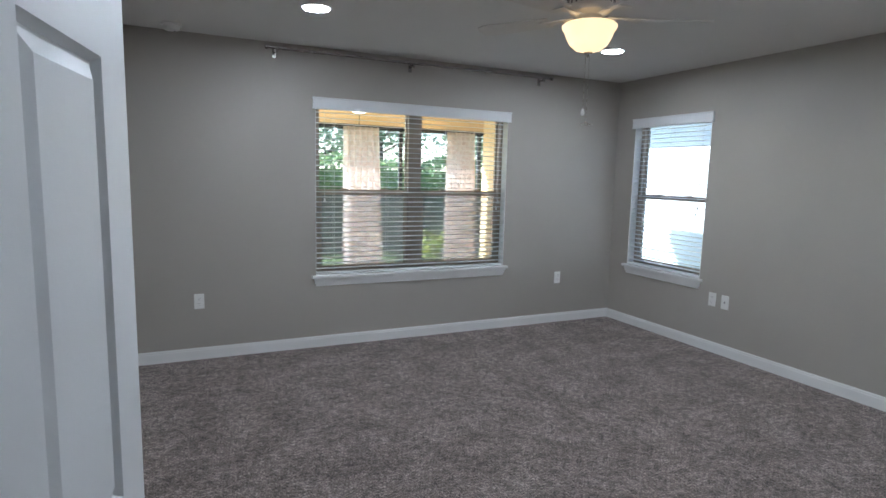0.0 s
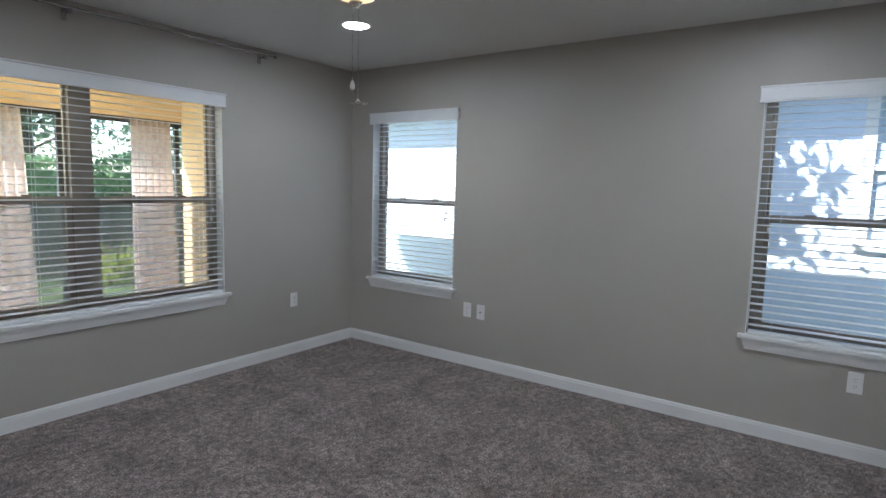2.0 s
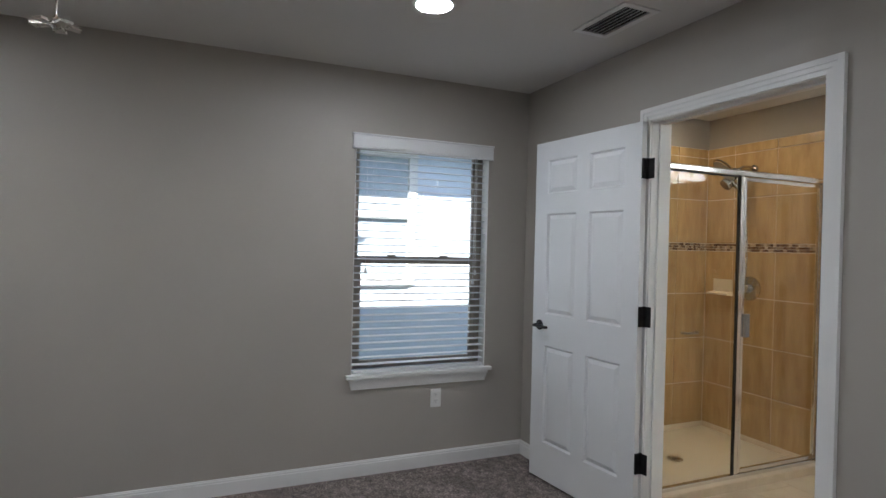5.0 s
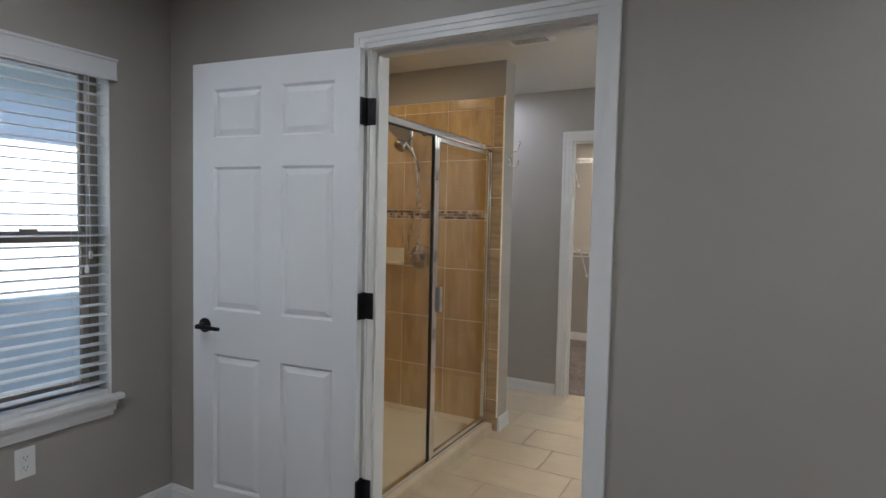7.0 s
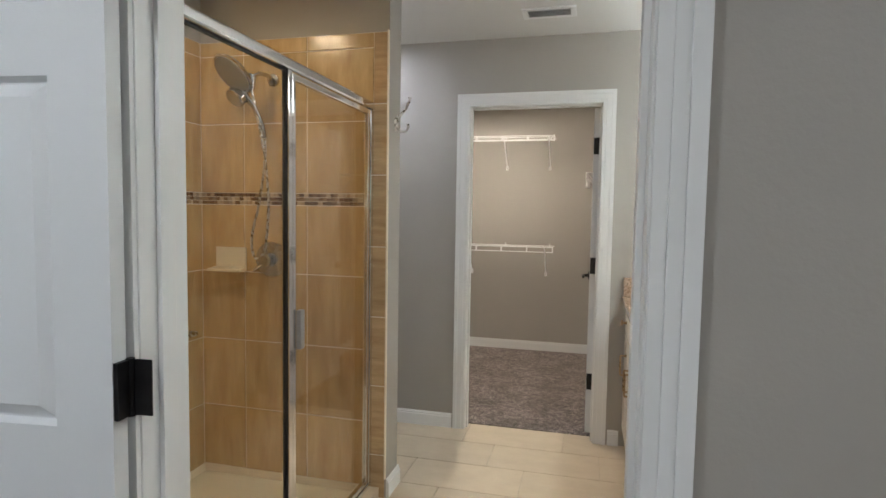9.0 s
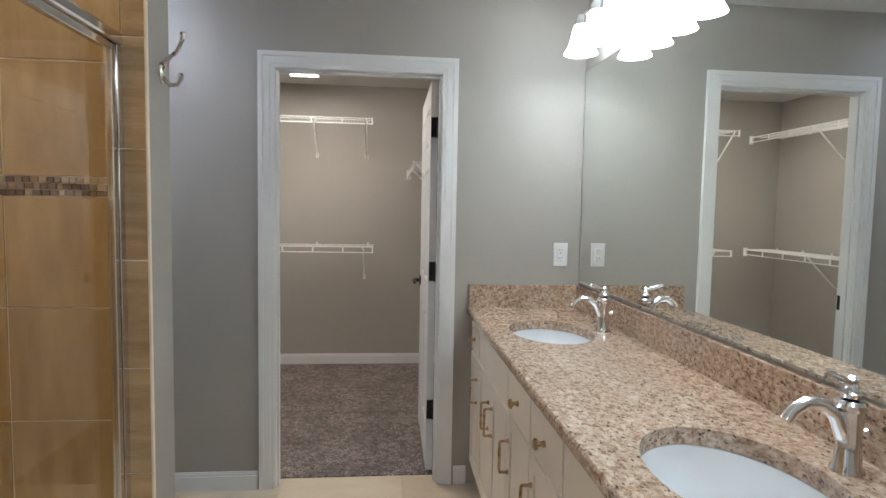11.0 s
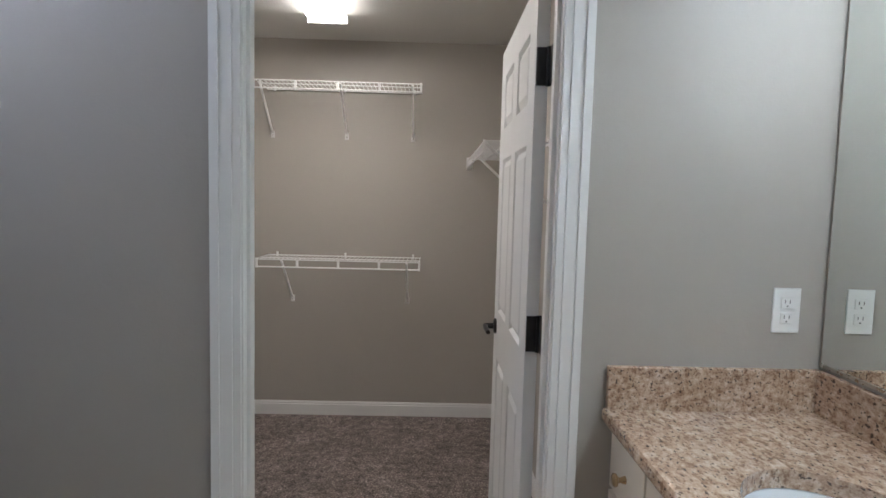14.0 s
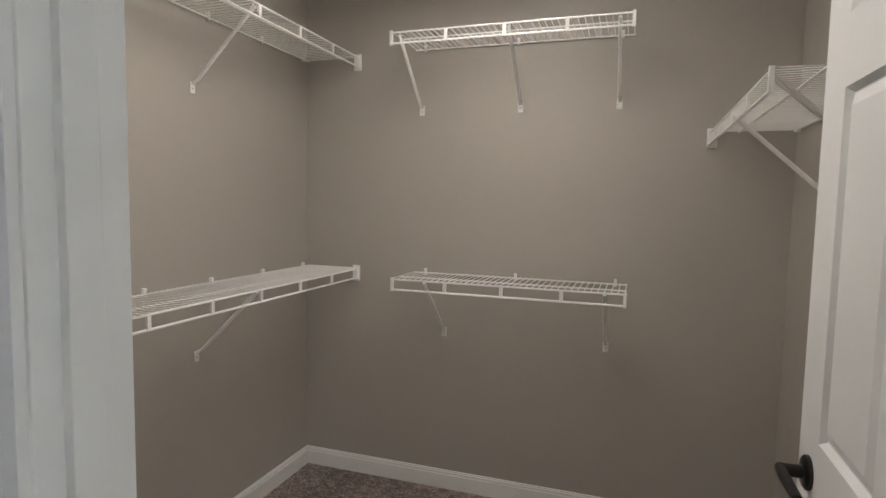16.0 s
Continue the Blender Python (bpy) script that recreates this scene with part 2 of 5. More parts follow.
def slat_material():
    m, t, b = nodes_of("blind_slat")
    col = ramp(t, noise_tex(t, coords(t), 4, 3), (0.3, (0.80, 0.81, 0.82)), (0.7, (0.84, 0.85, 0.86)))
    t.links.new(col, b.inputs["Base Color"])
    b.inputs["Roughness"].default_value = 0.4
    through_leaf(t, b, col, 0.3)
    return m


SLAT_VINYL = slat_material()


# ---- building helpers ----
def add_box(bm, x0, y0, z0, x1, y1, z1, m=None):
    x0, x1, y0, y1, z0, z1 = min(x0, x1), max(x0, x1), min(y0, y1), max(y0, y1), min(z0, z1), max(z0, z1)
    p = [Vector((x, y, z)) for z in (z0, z1) for y in (y0, y1) for x in (x0, x1)]
    v = [bm.verts.new(m @ q if m else q) for q in p]
    for f in ((0, 2, 3, 1), (4, 5, 7, 6), (0, 1, 5, 4), (2, 6, 7, 3), (0, 4, 6, 2), (1, 3, 7, 5)):
        bm.faces.new([v[i] for i in f])
    return v


def add_frustum(bm, a, b, m=None):
    """A solid between two rectangles given as four corner points each."""
    v = [bm.verts.new(m @ Vector(p) if m else Vector(p)) for p in (*a, *b)]
    bm.faces.new([v[i] for i in (3, 2, 1, 0)])
    bm.faces.new([v[i] for i in (4, 5, 6, 7)])
    for i in range(4):
        bm.faces.new([v[i], v[(i + 1) % 4], v[4 + (i + 1) % 4], v[4 + i]])


def add_tube(bm, pts, r, seg=8, caps=True):
    pts = [Vector(p) for p in pts]
    rs = r if isinstance(r, (list, tuple)) else [r] * len(pts)
    rings, side = [], None
    for i, p in enumerate(pts):
        d = (pts[min(i + 1, len(pts) - 1)] - pts[max(i - 1, 0)]).normalized()
        if side is None:
            side = d.orthogonal().normalized()
        side = (side - d * side.dot(d)).normalized()
        up = d.cross(side)
        rings.append([bm.verts.new(p + rs[i] * (math.cos(2 * math.pi * k / seg) * side + math.sin(2 * math.pi * k / seg) * up)) for k in range(seg)])
    for a, b in zip(rings, rings[1:]):
        for k in range(seg):
            bm.faces.new([a[k], a[(k + 1) % seg], b[(k + 1) % seg], b[k]])
    if caps:
        bm.faces.new(rings[0][::-1])
        bm.faces.new(rings[-1])


def add_lathe(bm, profile, seg=24, m=None, sx=1.0, sy=1.0, caps=True):
    """Profile of (radius, height) turned round z; m places it."""
    rings = []
    for r, z in profile:
        ring = []
        for k in range(seg):
            a = 2 * math.pi * k / seg
            p = Vector((max(r, 1e-4) * math.cos(a) * sx, max(r, 1e-4) * math.sin(a) * sy, z))
            ring.append(bm.verts.new(m @ p if m else p))
        rings.append(ring)
    for a, b in zip(rings, rings[1:]):
        for k in range(seg):
            bm.faces.new([a[k], a[(k + 1) % seg], b[(k + 1) % seg], b[k]])
    for ring in (rings[0], rings[-1]) if caps else ():
        bm.faces.new(ring)


def finish(name, bm, mat, parent=None, bev=0.0, smooth=False, m=None):
    if bev:
        bmesh.ops.bevel(bm, geom=list(bm.edges), offset=bev, segments=2, affect="EDGES", profile=0.6, clamp_overlap=True)
    bmesh.ops.recalc_face_normals(bm, faces=bm.faces)
    me = bpy.data.meshes.new(name)
    if smooth:
        for f in bm.faces:
            f.smooth = True
        for e in bm.edges:
            e.smooth = not (len(e.link_faces) == 2 and e.calc_face_angle(0) > radians(38))
    bm.to_mesh(me)
    bm.free()
    me.materials.append(mat)
    ob = new(name, me)
    if m is not None:
        ob.matrix_basis = m
    if parent is not None:
        ob.parent = parent
    return ob


def boxes(name, mat, rows, parent=None, bev=0.0, m=None):
    bm = bmesh.new()
    for r in rows:
        add_box(bm, *r)
    return finish(name, bm, mat, parent, bev, m=m)


def tubes(name, mat, rows, r, parent=None, seg=8, smooth=True):
    bm = bmesh.new()
    for pts in rows:
        add_tube(bm, pts, r, seg)
    return finish(name, bm, mat, parent, smooth=smooth)


def lathe(name, mat, profile, parent=None, seg=28, m=None, sx=1.0, sy=1.0):
    bm = bmesh.new()
    add_lathe(bm, profile, seg, m, sx, sy)
    return finish(name, bm, mat, parent, smooth=True)


def thing(name, m, label, category, group="", kind=""):
    ob = new(name)
    ob.matrix_basis = m
    ob.empty_display_size = 0.1
    return tagged(ob, label, category, group, kind)


def setting(ob, label="", category=""):
    return tagged(ob, label, category, kind="structure")


def arc(c, r, a0, a1, n, u, v):
    c, u, v = Vector(c), Vector(u), Vector(v)
    return [c + r * (math.cos(radians(a0 + (a1 - a0) * i / n)) * u + math.sin(radians(a0 + (a1 - a0) * i / n)) * v) for i in range(n + 1)]


# ---- plan ----
H = 2.447                       # ceiling height
BX0, BX1, BY0, BY1 = -0.05, 4.435, 0.305, 4.795     # bedroom
TX0, TY0, TY1 = 1.735, -2.36, 0.185               # bathroom
CX0, CY0, CY1 = 2.225, -4.636, -2.455              # closet
OUT = 0.20


def wall(name, axis, c0, c1, a0, a1, holes=(), z0=0.0, z1=H, mat=None, label="greige painted drywall with a light orange-peel texture"):
    """A wall with its thickness from c0 to c1 across the axis, a0 to a1 along it, and holes (a0, a1, z0, z1)."""
    rows, at = [], a0
    for h0, h1, b, t in sorted(holes):
        rows += [(at, h0, z0, z1)]
        if b > z0:
            rows.append((h0, h1, z0, b))
        if t < z1:
            rows.append((h0, h1, t, z1))
        at = h1
    rows.append((at, a1, z0, z1))
    bm = bmesh.new()
    for p, q, b, t in rows:
        if axis == "y":
            add_box(bm, p, c0, b, q, c1, t)
        else:
            add_box(bm, c0, p, b, c1, q, t)
    return setting(finish(name, bm, mat or PAINT), label, "wall")


W1, W2, WN = (3.640, 4.540), (0.600, 1.500), (1.300, 3.110)
WZ0, WZ1 = 0.595, 2.045
DB, DC, DE = (2.419, 3.298), (2.436, 3.259), (0.010, 0.840)   # bath, closet, entry openings
DH = 2.055

wall("wall_north", "y", BY1, BY1 + OUT, BX0 - 0.12, BX1 + OUT, [(*WN, WZ0, WZ1)])
wall("wall_east", "x", BX1, BX1 + OUT, CY0 - 0.12, BY1, [(*W1, WZ0, WZ1), (*W2, WZ0, WZ1)])
wall("wall_west", "x", BX0 - 0.12, BX0, BY0 - 0.12, BY1)
wall("wall_south", "y", TY1, BY0, BX0, BX1, [(*DE, 0, DH), (*DB, 0, DH)])
wall("wall_bath_west", "x", TX0 - 0.12, TX0, CY1, TY1)
wall("wall_bath_south", "y", CY1, TY0, TX0, BX1, [(*DC, 0, DH)])
wall("wall_shower_stub", "y", -1.545, -1.385, 3.425, BX1)
wall("wall_closet_west", "x", CX0 - 0.12, CX0, CY0 - 0.12, CY1)
wall("wall_closet_south", "y", CY0 - 0.12, CY0, CX0, BX1)
wall("wall_hall_west", "x", -0.32, -0.20, -1.42, TY1)
wall("wall_hall_east", "x", 1.495, 1.615, -1.42, TY1)
wall("wall_hall_south", "y", -1.42, -1.30, -0.20, 1.495)
wall("wall_hall_infill", "y", TY1, BY0, -0.32, BX0 - 0.12)

setting(boxes("ceiling_bedroom", CEIL, [(BX0, BY0, H, BX1, BY1, H + 0.1)]), "flat off-white ceiling with fine knockdown texture", "ceiling")
setting(boxes("ceiling_bath", CEIL, [(TX0, TY0, H, BX1, TY1, H + 0.1)]), "flat off-white bathroom ceiling", "ceiling")
setting(boxes("ceiling_closet", CEIL, [(CX0, CY0, H, BX1, CY1, H + 0.1)]), "flat off-white closet ceiling", "ceiling")
setting(boxes("ceiling_hall", CEIL, [(-0.2, -1.3, H, 1.495, TY1, H + 0.1)]), "flat off-white hall ceiling", "ceiling")
setting(boxes("floor_bedroom", CARPET, [(BX0, TY1, -0.1, BX1, BY1, 0.0)]), "brown-grey cut pile carpet", "carpet")
setting(boxes("floor_closet", CARPET, [(CX0, CY0, -0.1, BX1, -2.470, 0.0)]), "brown-grey cut pile carpet in the closet", "carpet")
setting(boxes("floor_hall", CARPET, [(-0.2, -1.3, -0.1, 1.495, TY1, 0.0)]), "brown-grey cut pile carpet in the hall", "carpet")
floor_bath = setting(boxes("floor_bath", FGROUT, [(TX0, -2.470, -0.1, BX1, TY1, -0.006)]), "beige rectangular floor tiles with thin joints", "floor")


def baseboard(name, runs):
    """Runs of (x0, y0, x1, y1, nx, ny): a foot along the wall with its normal into the room."""
    bm = bmesh.new()
    for x0, y0, x1, y1, nx, ny in runs:
        for d, za, zb in ((0.015, 0.0, 0.072), (0.0105, 0.072, 0.084), (0.006, 0.084, 0.091)):
            add_box(bm, x0, y0, za, x1 + nx * d, y1 + ny * d, zb)
    return setting(finish(name, bm, TRIM), "white painted baseboard with a stepped top edge", "baseboard")


CW = 0.072   # casing width
baseboard("baseboard_bedroom", [
    (BX0, BY1, BX1, BY1, 0, -1), (BX1, BY0, BX1, BY1 - 0.015, -1, 0), (BX0, BY0, BX0, BY1 - 0.015, 1, 0),
    (DB[1] + 0.050, BY0, BX1 - 0.015, BY0, 0, 1), (DE[1] + CW, BY0, DB[0] - 0.054, BY0, 0, 1)])
baseboard("baseboard_bath", [
    (DC[1] + CW, TY0, BX1, TY0, 0, 1), (2.30, TY0, DC[0] - CW, TY0, 0, 1), (3.425, -1.545, BX1, -1.545, 0, -1),
    (3.425, -1.560, 3.425, -1.385, -1, 0)])
baseboard("baseboard_closet", [
    (CX0, CY0, BX1, CY0, 0, 1), (BX1, CY0 + 0.015, BX1, CY1, -1, 0), (CX0, CY0 + 0.015, CX0, CY1, 1, 0), (DC[1] + CW, CY1, BX1 - 0.015, CY1, 0, -1)])


def casing(name, x0, x1, top, face, ny, cw=0.074, cw_low=None):
    """Stepped door casing round an opening on a wall whose face is at y = face, looking to ny."""
    x0, x1, top = x0 + 0.012, x1 - 0.012, top - 0.012
    bm = bmesh.new()
    low = (cw_low or cw) / cw
    for w0, w1, d in ((0.0, 0.020, 0.010), (0.020, cw - 0.022, 0.014), (cw - 0.022, cw, 0.019)):
        y1 = face + ny * d
        add_box(bm, x0 - w1 * low, face, 0, x0 - w0 * low, y1, top + w1)
        add_box(bm, x1 + w0, face, 0, x1 + w1, y1, top + w1)
        add_box(bm, x0 - w0 * low, face, top + w0, x1 + w0, y1, top + w1)
    return setting(finish(name, bm, TRIM, bev=0.0008), "white stepped door casing", "trim")


def jamb(name, x0, x1, top, y0, y1, stop):
    t = 0.016
    bm = bmesh.new()
    add_box(bm, x0, y0, 0, x0 + t, y1, top)
    add_box(bm, x1 - t, y0, 0, x1, y1, top)
    add_box(bm, x0 + t, y0, top - t, x1 - t, y1, top)
    s0, s1 = stop
    add_box(bm, x0 + t, s0, 0, x0 + t + 0.011, s1, top - t)
    add_box(bm, x1 - t - 0.011, s0, 0, x1 - t, s1, top - t)
    add_box(bm, x0 + t + 0.011, s0, top - t - 0.011, x1 - t - 0.011, s1, top - t)
    return setting(finish(name, bm, TRIM, bev=0.0015), "white door jamb with a stop strip", "trim")


casing("trim_bath_door", *DB, DH, BY0, 1, 0.062, 0.068)
casing("trim_bath_door_inner", *DB, DH, TY1, -1)
jamb("trim_bath_jamb", *DB, DH, TY1, BY0, (0.225, 0.262))
casing("trim_closet_door", *DC, DH, TY0, 1)
jamb("trim_closet_jamb", *DC, DH, CY1, TY0, (-2.418, -2.385))
casing("trim_entry_door", *DE, DH, BY0, 1)
casing("trim_entry_door_inner", *DE, DH, TY1, -1)
jamb("trim_entry_jamb", *DE, DH, TY1, BY0, (0.225, 0.262))


def door(name, hinge, angle, width, side, label):
    """Six-panel leaf. Local x runs from the hinge to the free edge; the leaf lies between y = 0 and side * 0.035."""
    d = thing(name, pose(*hinge, 0, 0, angle), label, "door", kind="structure")
    th, z0, z1 = 0.035, 0.014, 2.036
    lo, hi = (0.0, th) if side > 0 else (-th, 0.0)
    st, mu = 0.112, 0.100
    pw = (width - 2 * st - mu) / 2
    cols = [(st, st + pw), (st + pw + mu, width - st)]
    rows = [(0.235, 0.815), (1.005, 1.605), (1.725, 1.925)]
    bm = bmesh.new()
    add_box(bm, 0.004, lo, z0, st, hi, z1)
    add_box(bm, width - st, lo, z0, width, hi, z1)
    for a, b in ((z0, rows[0][0]), (rows[0][1], rows[1][0]), (rows[1][1], rows[2][0]), (rows[2][1], z1)):
        add_box(bm, st, lo, a, width - st, hi, b)
    for a, b in rows:
        add_box(bm, cols[0][1], lo, a, cols[1][0], hi, b)
    for a, b in rows:
        for p, q in cols:
            add_box(bm, p, lo + 0.011, a, q, hi - 0.011, b)
            for y_in, y_out in ((lo + 0.011, lo + 0.001), (hi - 0.011, hi - 0.001)):
                r = lambda i, y: [(p + i, y, a + i), (q - i, y, a + i), (q - i, y, b - i), (p + i, y, b - i)]
                add_frustum(bm, r(0.012, y_in), r(0.034, y_out))
            for y_in, y_out in ((lo + 0.011, lo), (hi - 0.011, hi)):
                for e0, e1 in (((p, a), (q, a)), ((q, a), (q, b)), ((q, b), (p, b)), ((p, b), (p, a))):
                    ix = 0.009 * (1 if e0[0] == p else -1), 0.009 * (1 if e1[0] == p else -1)
                    iz = 0.009 * (1 if e0[1] == a else -1), 0.009 * (1 if e1[1] == a else -1)
                    v = [bm.verts.new(c) for c in ((e0[0], y_out, e0[1]), (e1[0], y_out, e1[1]),
                                                   (e1[0] + ix[1], y_in, e1[1] + iz[1]), (e0[0] + ix[0], y_in, e0[1] + iz[0]))]
                    bm.faces.new(v)
    finish("leaf", bm, DOORW, d)
    for z in (0.343, 1.071, 1.805):
        bm = bmesh.new()
        add_tube(bm, [(-0.004, 0, z - 0.052), (-0.004, 0, z + 0.052)], 0.0075, 10)
        add_box(bm, -0.0055, lo + 0.001, z - 0.05, 0.003, hi - 0.001, z + 0.05)
        add_box(bm, -0.044, -side * 0.003, z - 0.05, -0.004, -side * 0.0005, z + 0.05)
        tagged(finish("hinge", bm, BLACK, d), "matte black hinge")
    for y, s in ((lo, -1), (hi, 1)):
        bm = bmesh.new()
        x, z = width - 0.068, 0.935
        add_lathe(bm, [(0.031, 0), (0.031, 0.006), (0.026, 0.010), (0.012, 0.011), (0.011, 0.045), (0.0, 0.046)], 24, Matrix.Translation((x, y, z)) @ pose(0, 0, 0, -90 * s))
        add_tube(bm, [(x + 0.006, y + s * 0.043, z), (x - 0.04, y + s * 0.046, z), (x - 0.112, y + s * 0.043, z - 0.002)], [0.0105, 0.010, 0.0085], 10)
        tagged(finish("lever_handle", bm, BLACK, d, smooth=True), "matte black lever handle")
    boxes("latch_plate", BLACK, [(width - 0.001, (lo + hi) / 2 - 0.012, 0.895, width + 0.0015, (lo + hi) / 2 + 0.012, 0.955)], d)
    return d


door("door_1", (3.290, 0.325, 0), 6.2, 0.815, 1, "white six-panel door swung open against the wall, black lever")
door("door_2", (2.460, -2.480, 0), -90.2, 0.790, 1, "white six-panel closet door standing open, black hinges")
door("door_3", (0.027, 0.320, 0), 80.2, 0.805, -1, "white six-panel entry door standing open into the bedroom")
boxes("strike_plate", BLACK, [(DB[0] + 0.016, 0.268, 0.88, DB[0] + 0.0175, 0.296, 0.96)], bpy.data.objects["trim_bath_jamb"])
boxes("strike_plate", BLACK, [(DC[1] - 0.0175, CY1 + 0.006, 0.88, DC[1] - 0.016, CY1 + 0.034, 0.96)], bpy.data.objects["trim_closet_jamb"])


# ---- windows and blinds ----
def window(name, m, w, z0, z1, lights):
    """Bronze single-hung window in an opening of width w; local x along the wall, y into the room."""
    win = thing(name, m, "bronze single-hung window with a white sill" if lights == 1 else "bronze double window of two hung sashes with a white sill", "window", kind="structure")
    o = -0.085      # inner face of the frame
    fr = 0.042
    rows = [(0, o - 0.07, z0, fr, o, z1), (w - fr, o - 0.07, z0, w, o, z1), (fr, o - 0.07, z1 - fr, w - fr, o, z1), (fr, o - 0.07, z0, w - fr, o, z0 + fr)]
    if lights == 2:
        rows.append((w / 2 - 0.062, o - 0.07, z0 + fr, w / 2 + 0.062, o + 0.004, z1 - fr))
    boxes("frame", FRAME_B, rows, win, 0.003)
    mid = (z0 + z1) / 2
    spans = [(fr, w - fr)] if lights == 1 else [(fr, w / 2 - 0.062), (w / 2 + 0.062, w - fr)]
    for a, b in spans:
        s = 0.030
        boxes("sash", FRAME_B, [(a, o - 0.03, z0 + fr, a + s, o - 0.005, mid), (b - s, o - 0.03, z0 + fr, b, o - 0.005, mid), (a + s, o - 0.03, mid - 0.042, b - s, o + 0.002, mid),
                                (a + s, o - 0.03, z0 + fr, b - s, o - 0.005, z0 + fr + 0.04)], win, 0.002)
        boxes("sash", FRAME_B, [(a, o - 0.06, mid - 0.03, a + 0.016, o - 0.035, z1 - fr), (b - 0.016, o - 0.06, mid - 0.03, b, o - 0.035, z1 - fr),
                                (a + 0.016, o - 0.06, mid - 0.04, b - 0.016, o - 0.035, mid + 0.004), (a + 0.016, o - 0.06, z1 - fr - 0.016, b - 0.016, o - 0.035, z1 - fr)], win, 0.002)
        for k in (0.28, 0.72):
            c = a + (b - a) * k
            boxes("sash_lock", FRAME_B, [(c - 0.03, o - 0.026, mid, c + 0.03, o - 0.004, mid + 0.014)], win, 0.004)
        boxes("pane", GLASS, [(a + s, o - 0.019, z0 + fr + 0.04, b - s, o - 0.016, mid - 0.042)], win)
        boxes("pane", GLASS, [(a + 0.016, o - 0.049, mid, b - 0.016, o - 0.046, z1 - fr - 0.016)], win)
        if lights == 2:
            boxes("insect_screen", SCREEN, [(a, o - 0.0655, z0 + fr, b, o - 0.0645, mid)], win)
    boxes("reveal", TRIM, [(0, o, z0, 0.004, 0, z1), (w - 0.004, o, z0, w, 0, z1), (0.004, o, z1 - 0.004, w - 0.004, 0, z1)], win)
    bm = bmesh.new()
    add_box(bm, 0, o, z0, w, 0, z0 + 0.018)
    add_box(bm, -0.036, 0.0, z0 - 0.006, w + 0.036, 0.040, z0 + 0.018)
    tagged(finish("sill", bm, TRIM, win, 0.004), "white painted window sill")
    bm = bmesh.new()
    for x0, x1, d, a, b in ((-0.014, w + 0.014, 0.026, z0 - 0.026, z0 - 0.006), (-0.008, w + 0.008, 0.020, z0 - 0.052, z0 - 0.026), (0.0, w, 0.013, z0 - 0.074, z0 - 0.052)):
        add_box(bm, x0, 0, a, x1, d, b)
    tagged(finish("apron", bm, TRIM, win, 0.003), "white moulded apron under the sill")
    return win


SLAT = {}


def blind(m, w, z0, z1, cords, label):
    b = thing("window_blind", m, label, "blind", "blinds in the bedroom windows")
    top = z1 - 0.055
    bm = bmesh.new()
    add_box(bm, -0.022, 0.002, z1 - 0.066, w + 0.022, 0.022, z1 + 0.004)
    add_box(bm, -0.026, 0.002, z1 + 0.004, w + 0.026, 0.028, z1 + 0.016)
    add_box(bm, -0.024, 0.002, z1 - 0.078, w + 0.024, 0.025, z1 - 0.066)
    tagged(finish("valance", bm, VINYL, b, 0.004), "white moulded valance board")
    boxes("head_rail", VINYL, [(0.008, -0.058, z1 - 0.048, w - 0.008, -0.006, z1 - 0.005)], b, 0.002)
    key = round(w, 3)
    if key not in SLAT:
        bm = bmesh.new()
        n, half = 6, 0.0245
        up = [bm.verts.new((x, -half + 2 * half * i / n, 0.0032 * (1 - (2 * i / n - 1) ** 2) + 0.0013)) for x in (0.010, w - 0.010) for i in range(n + 1)]
        dn = [bm.verts.new((x, -half + 2 * half * i / n, 0.0032 * (1 - (2 * i / n - 1) ** 2) - 0.0013)) for x in (0.010, w - 0.010) for i in range(n + 1)]
        k = n + 1
        for i in range(n):
            bm.faces.new([up[i], up[k + i], up[k + i + 1], up[i + 1]])
            bm.faces.new([dn[i], dn[i + 1], dn[k + i + 1], dn[k + i]])
        for i in (0, n):
            bm.faces.new([up[i], up[k + i], dn[k + i], dn[i]])
        for e in (0, k):
            bm.faces.new([*up[e:e + k], *dn[e:e + k][::-1]])
        bmesh.ops.recalc_face_normals(bm, faces=bm.faces)
        me = bpy.data.meshes.new("slat")
        bm.to_mesh(me)
        bm.free()
        me.materials.append(SLAT_VINYL)
        SLAT[key] = me
    n = 32
    bottom = z0 + 0.048
    for i in range(n):
        o = new("slat", SLAT[key])
        o.parent = b
        o.matrix_basis = pose(0, -0.034, bottom + 0.022 + (top - bottom - 0.022) * i / (n - 1), random.uniform(-1.2, 1.2) - 2.0, random.uniform(-0.05, 0.05), 0)
    boxes("bottom_rail", VINYL, [(0.010, -0.059, z0 + 0.020, w - 0.010, -0.009, z0 + 0.040)], b, 0.004)
    rows = []
    for c in cords:
        for y in (-0.0605, -0.0075):
            rows.append([(c, y, z0 + 0.03), (c, y, z1 - 0.03)])
    tubes("ladder_cord", VINYL, rows, 0.0011, b, 6)
    for x, drop in ((0.085, 0.80), (0.10, 0.86), (w - 0.075, 0.79)):
        tubes("pull_cord", VINYL, [[(x, -0.002, z1 - 0.06), (x, -0.002, z1 - drop)]], 0.0012, b, 6)
        lathe("tassel", VINYL, [(0.003, 0), (0.0075, -0.006), (0.009, -0.028), (0.006, -0.034)], b, 12, Matrix.Translation((x, -0.0, z1 - drop)))
    return b


def on_east(y):
    return pose(BX1, y, 0, 0, 0, 90)


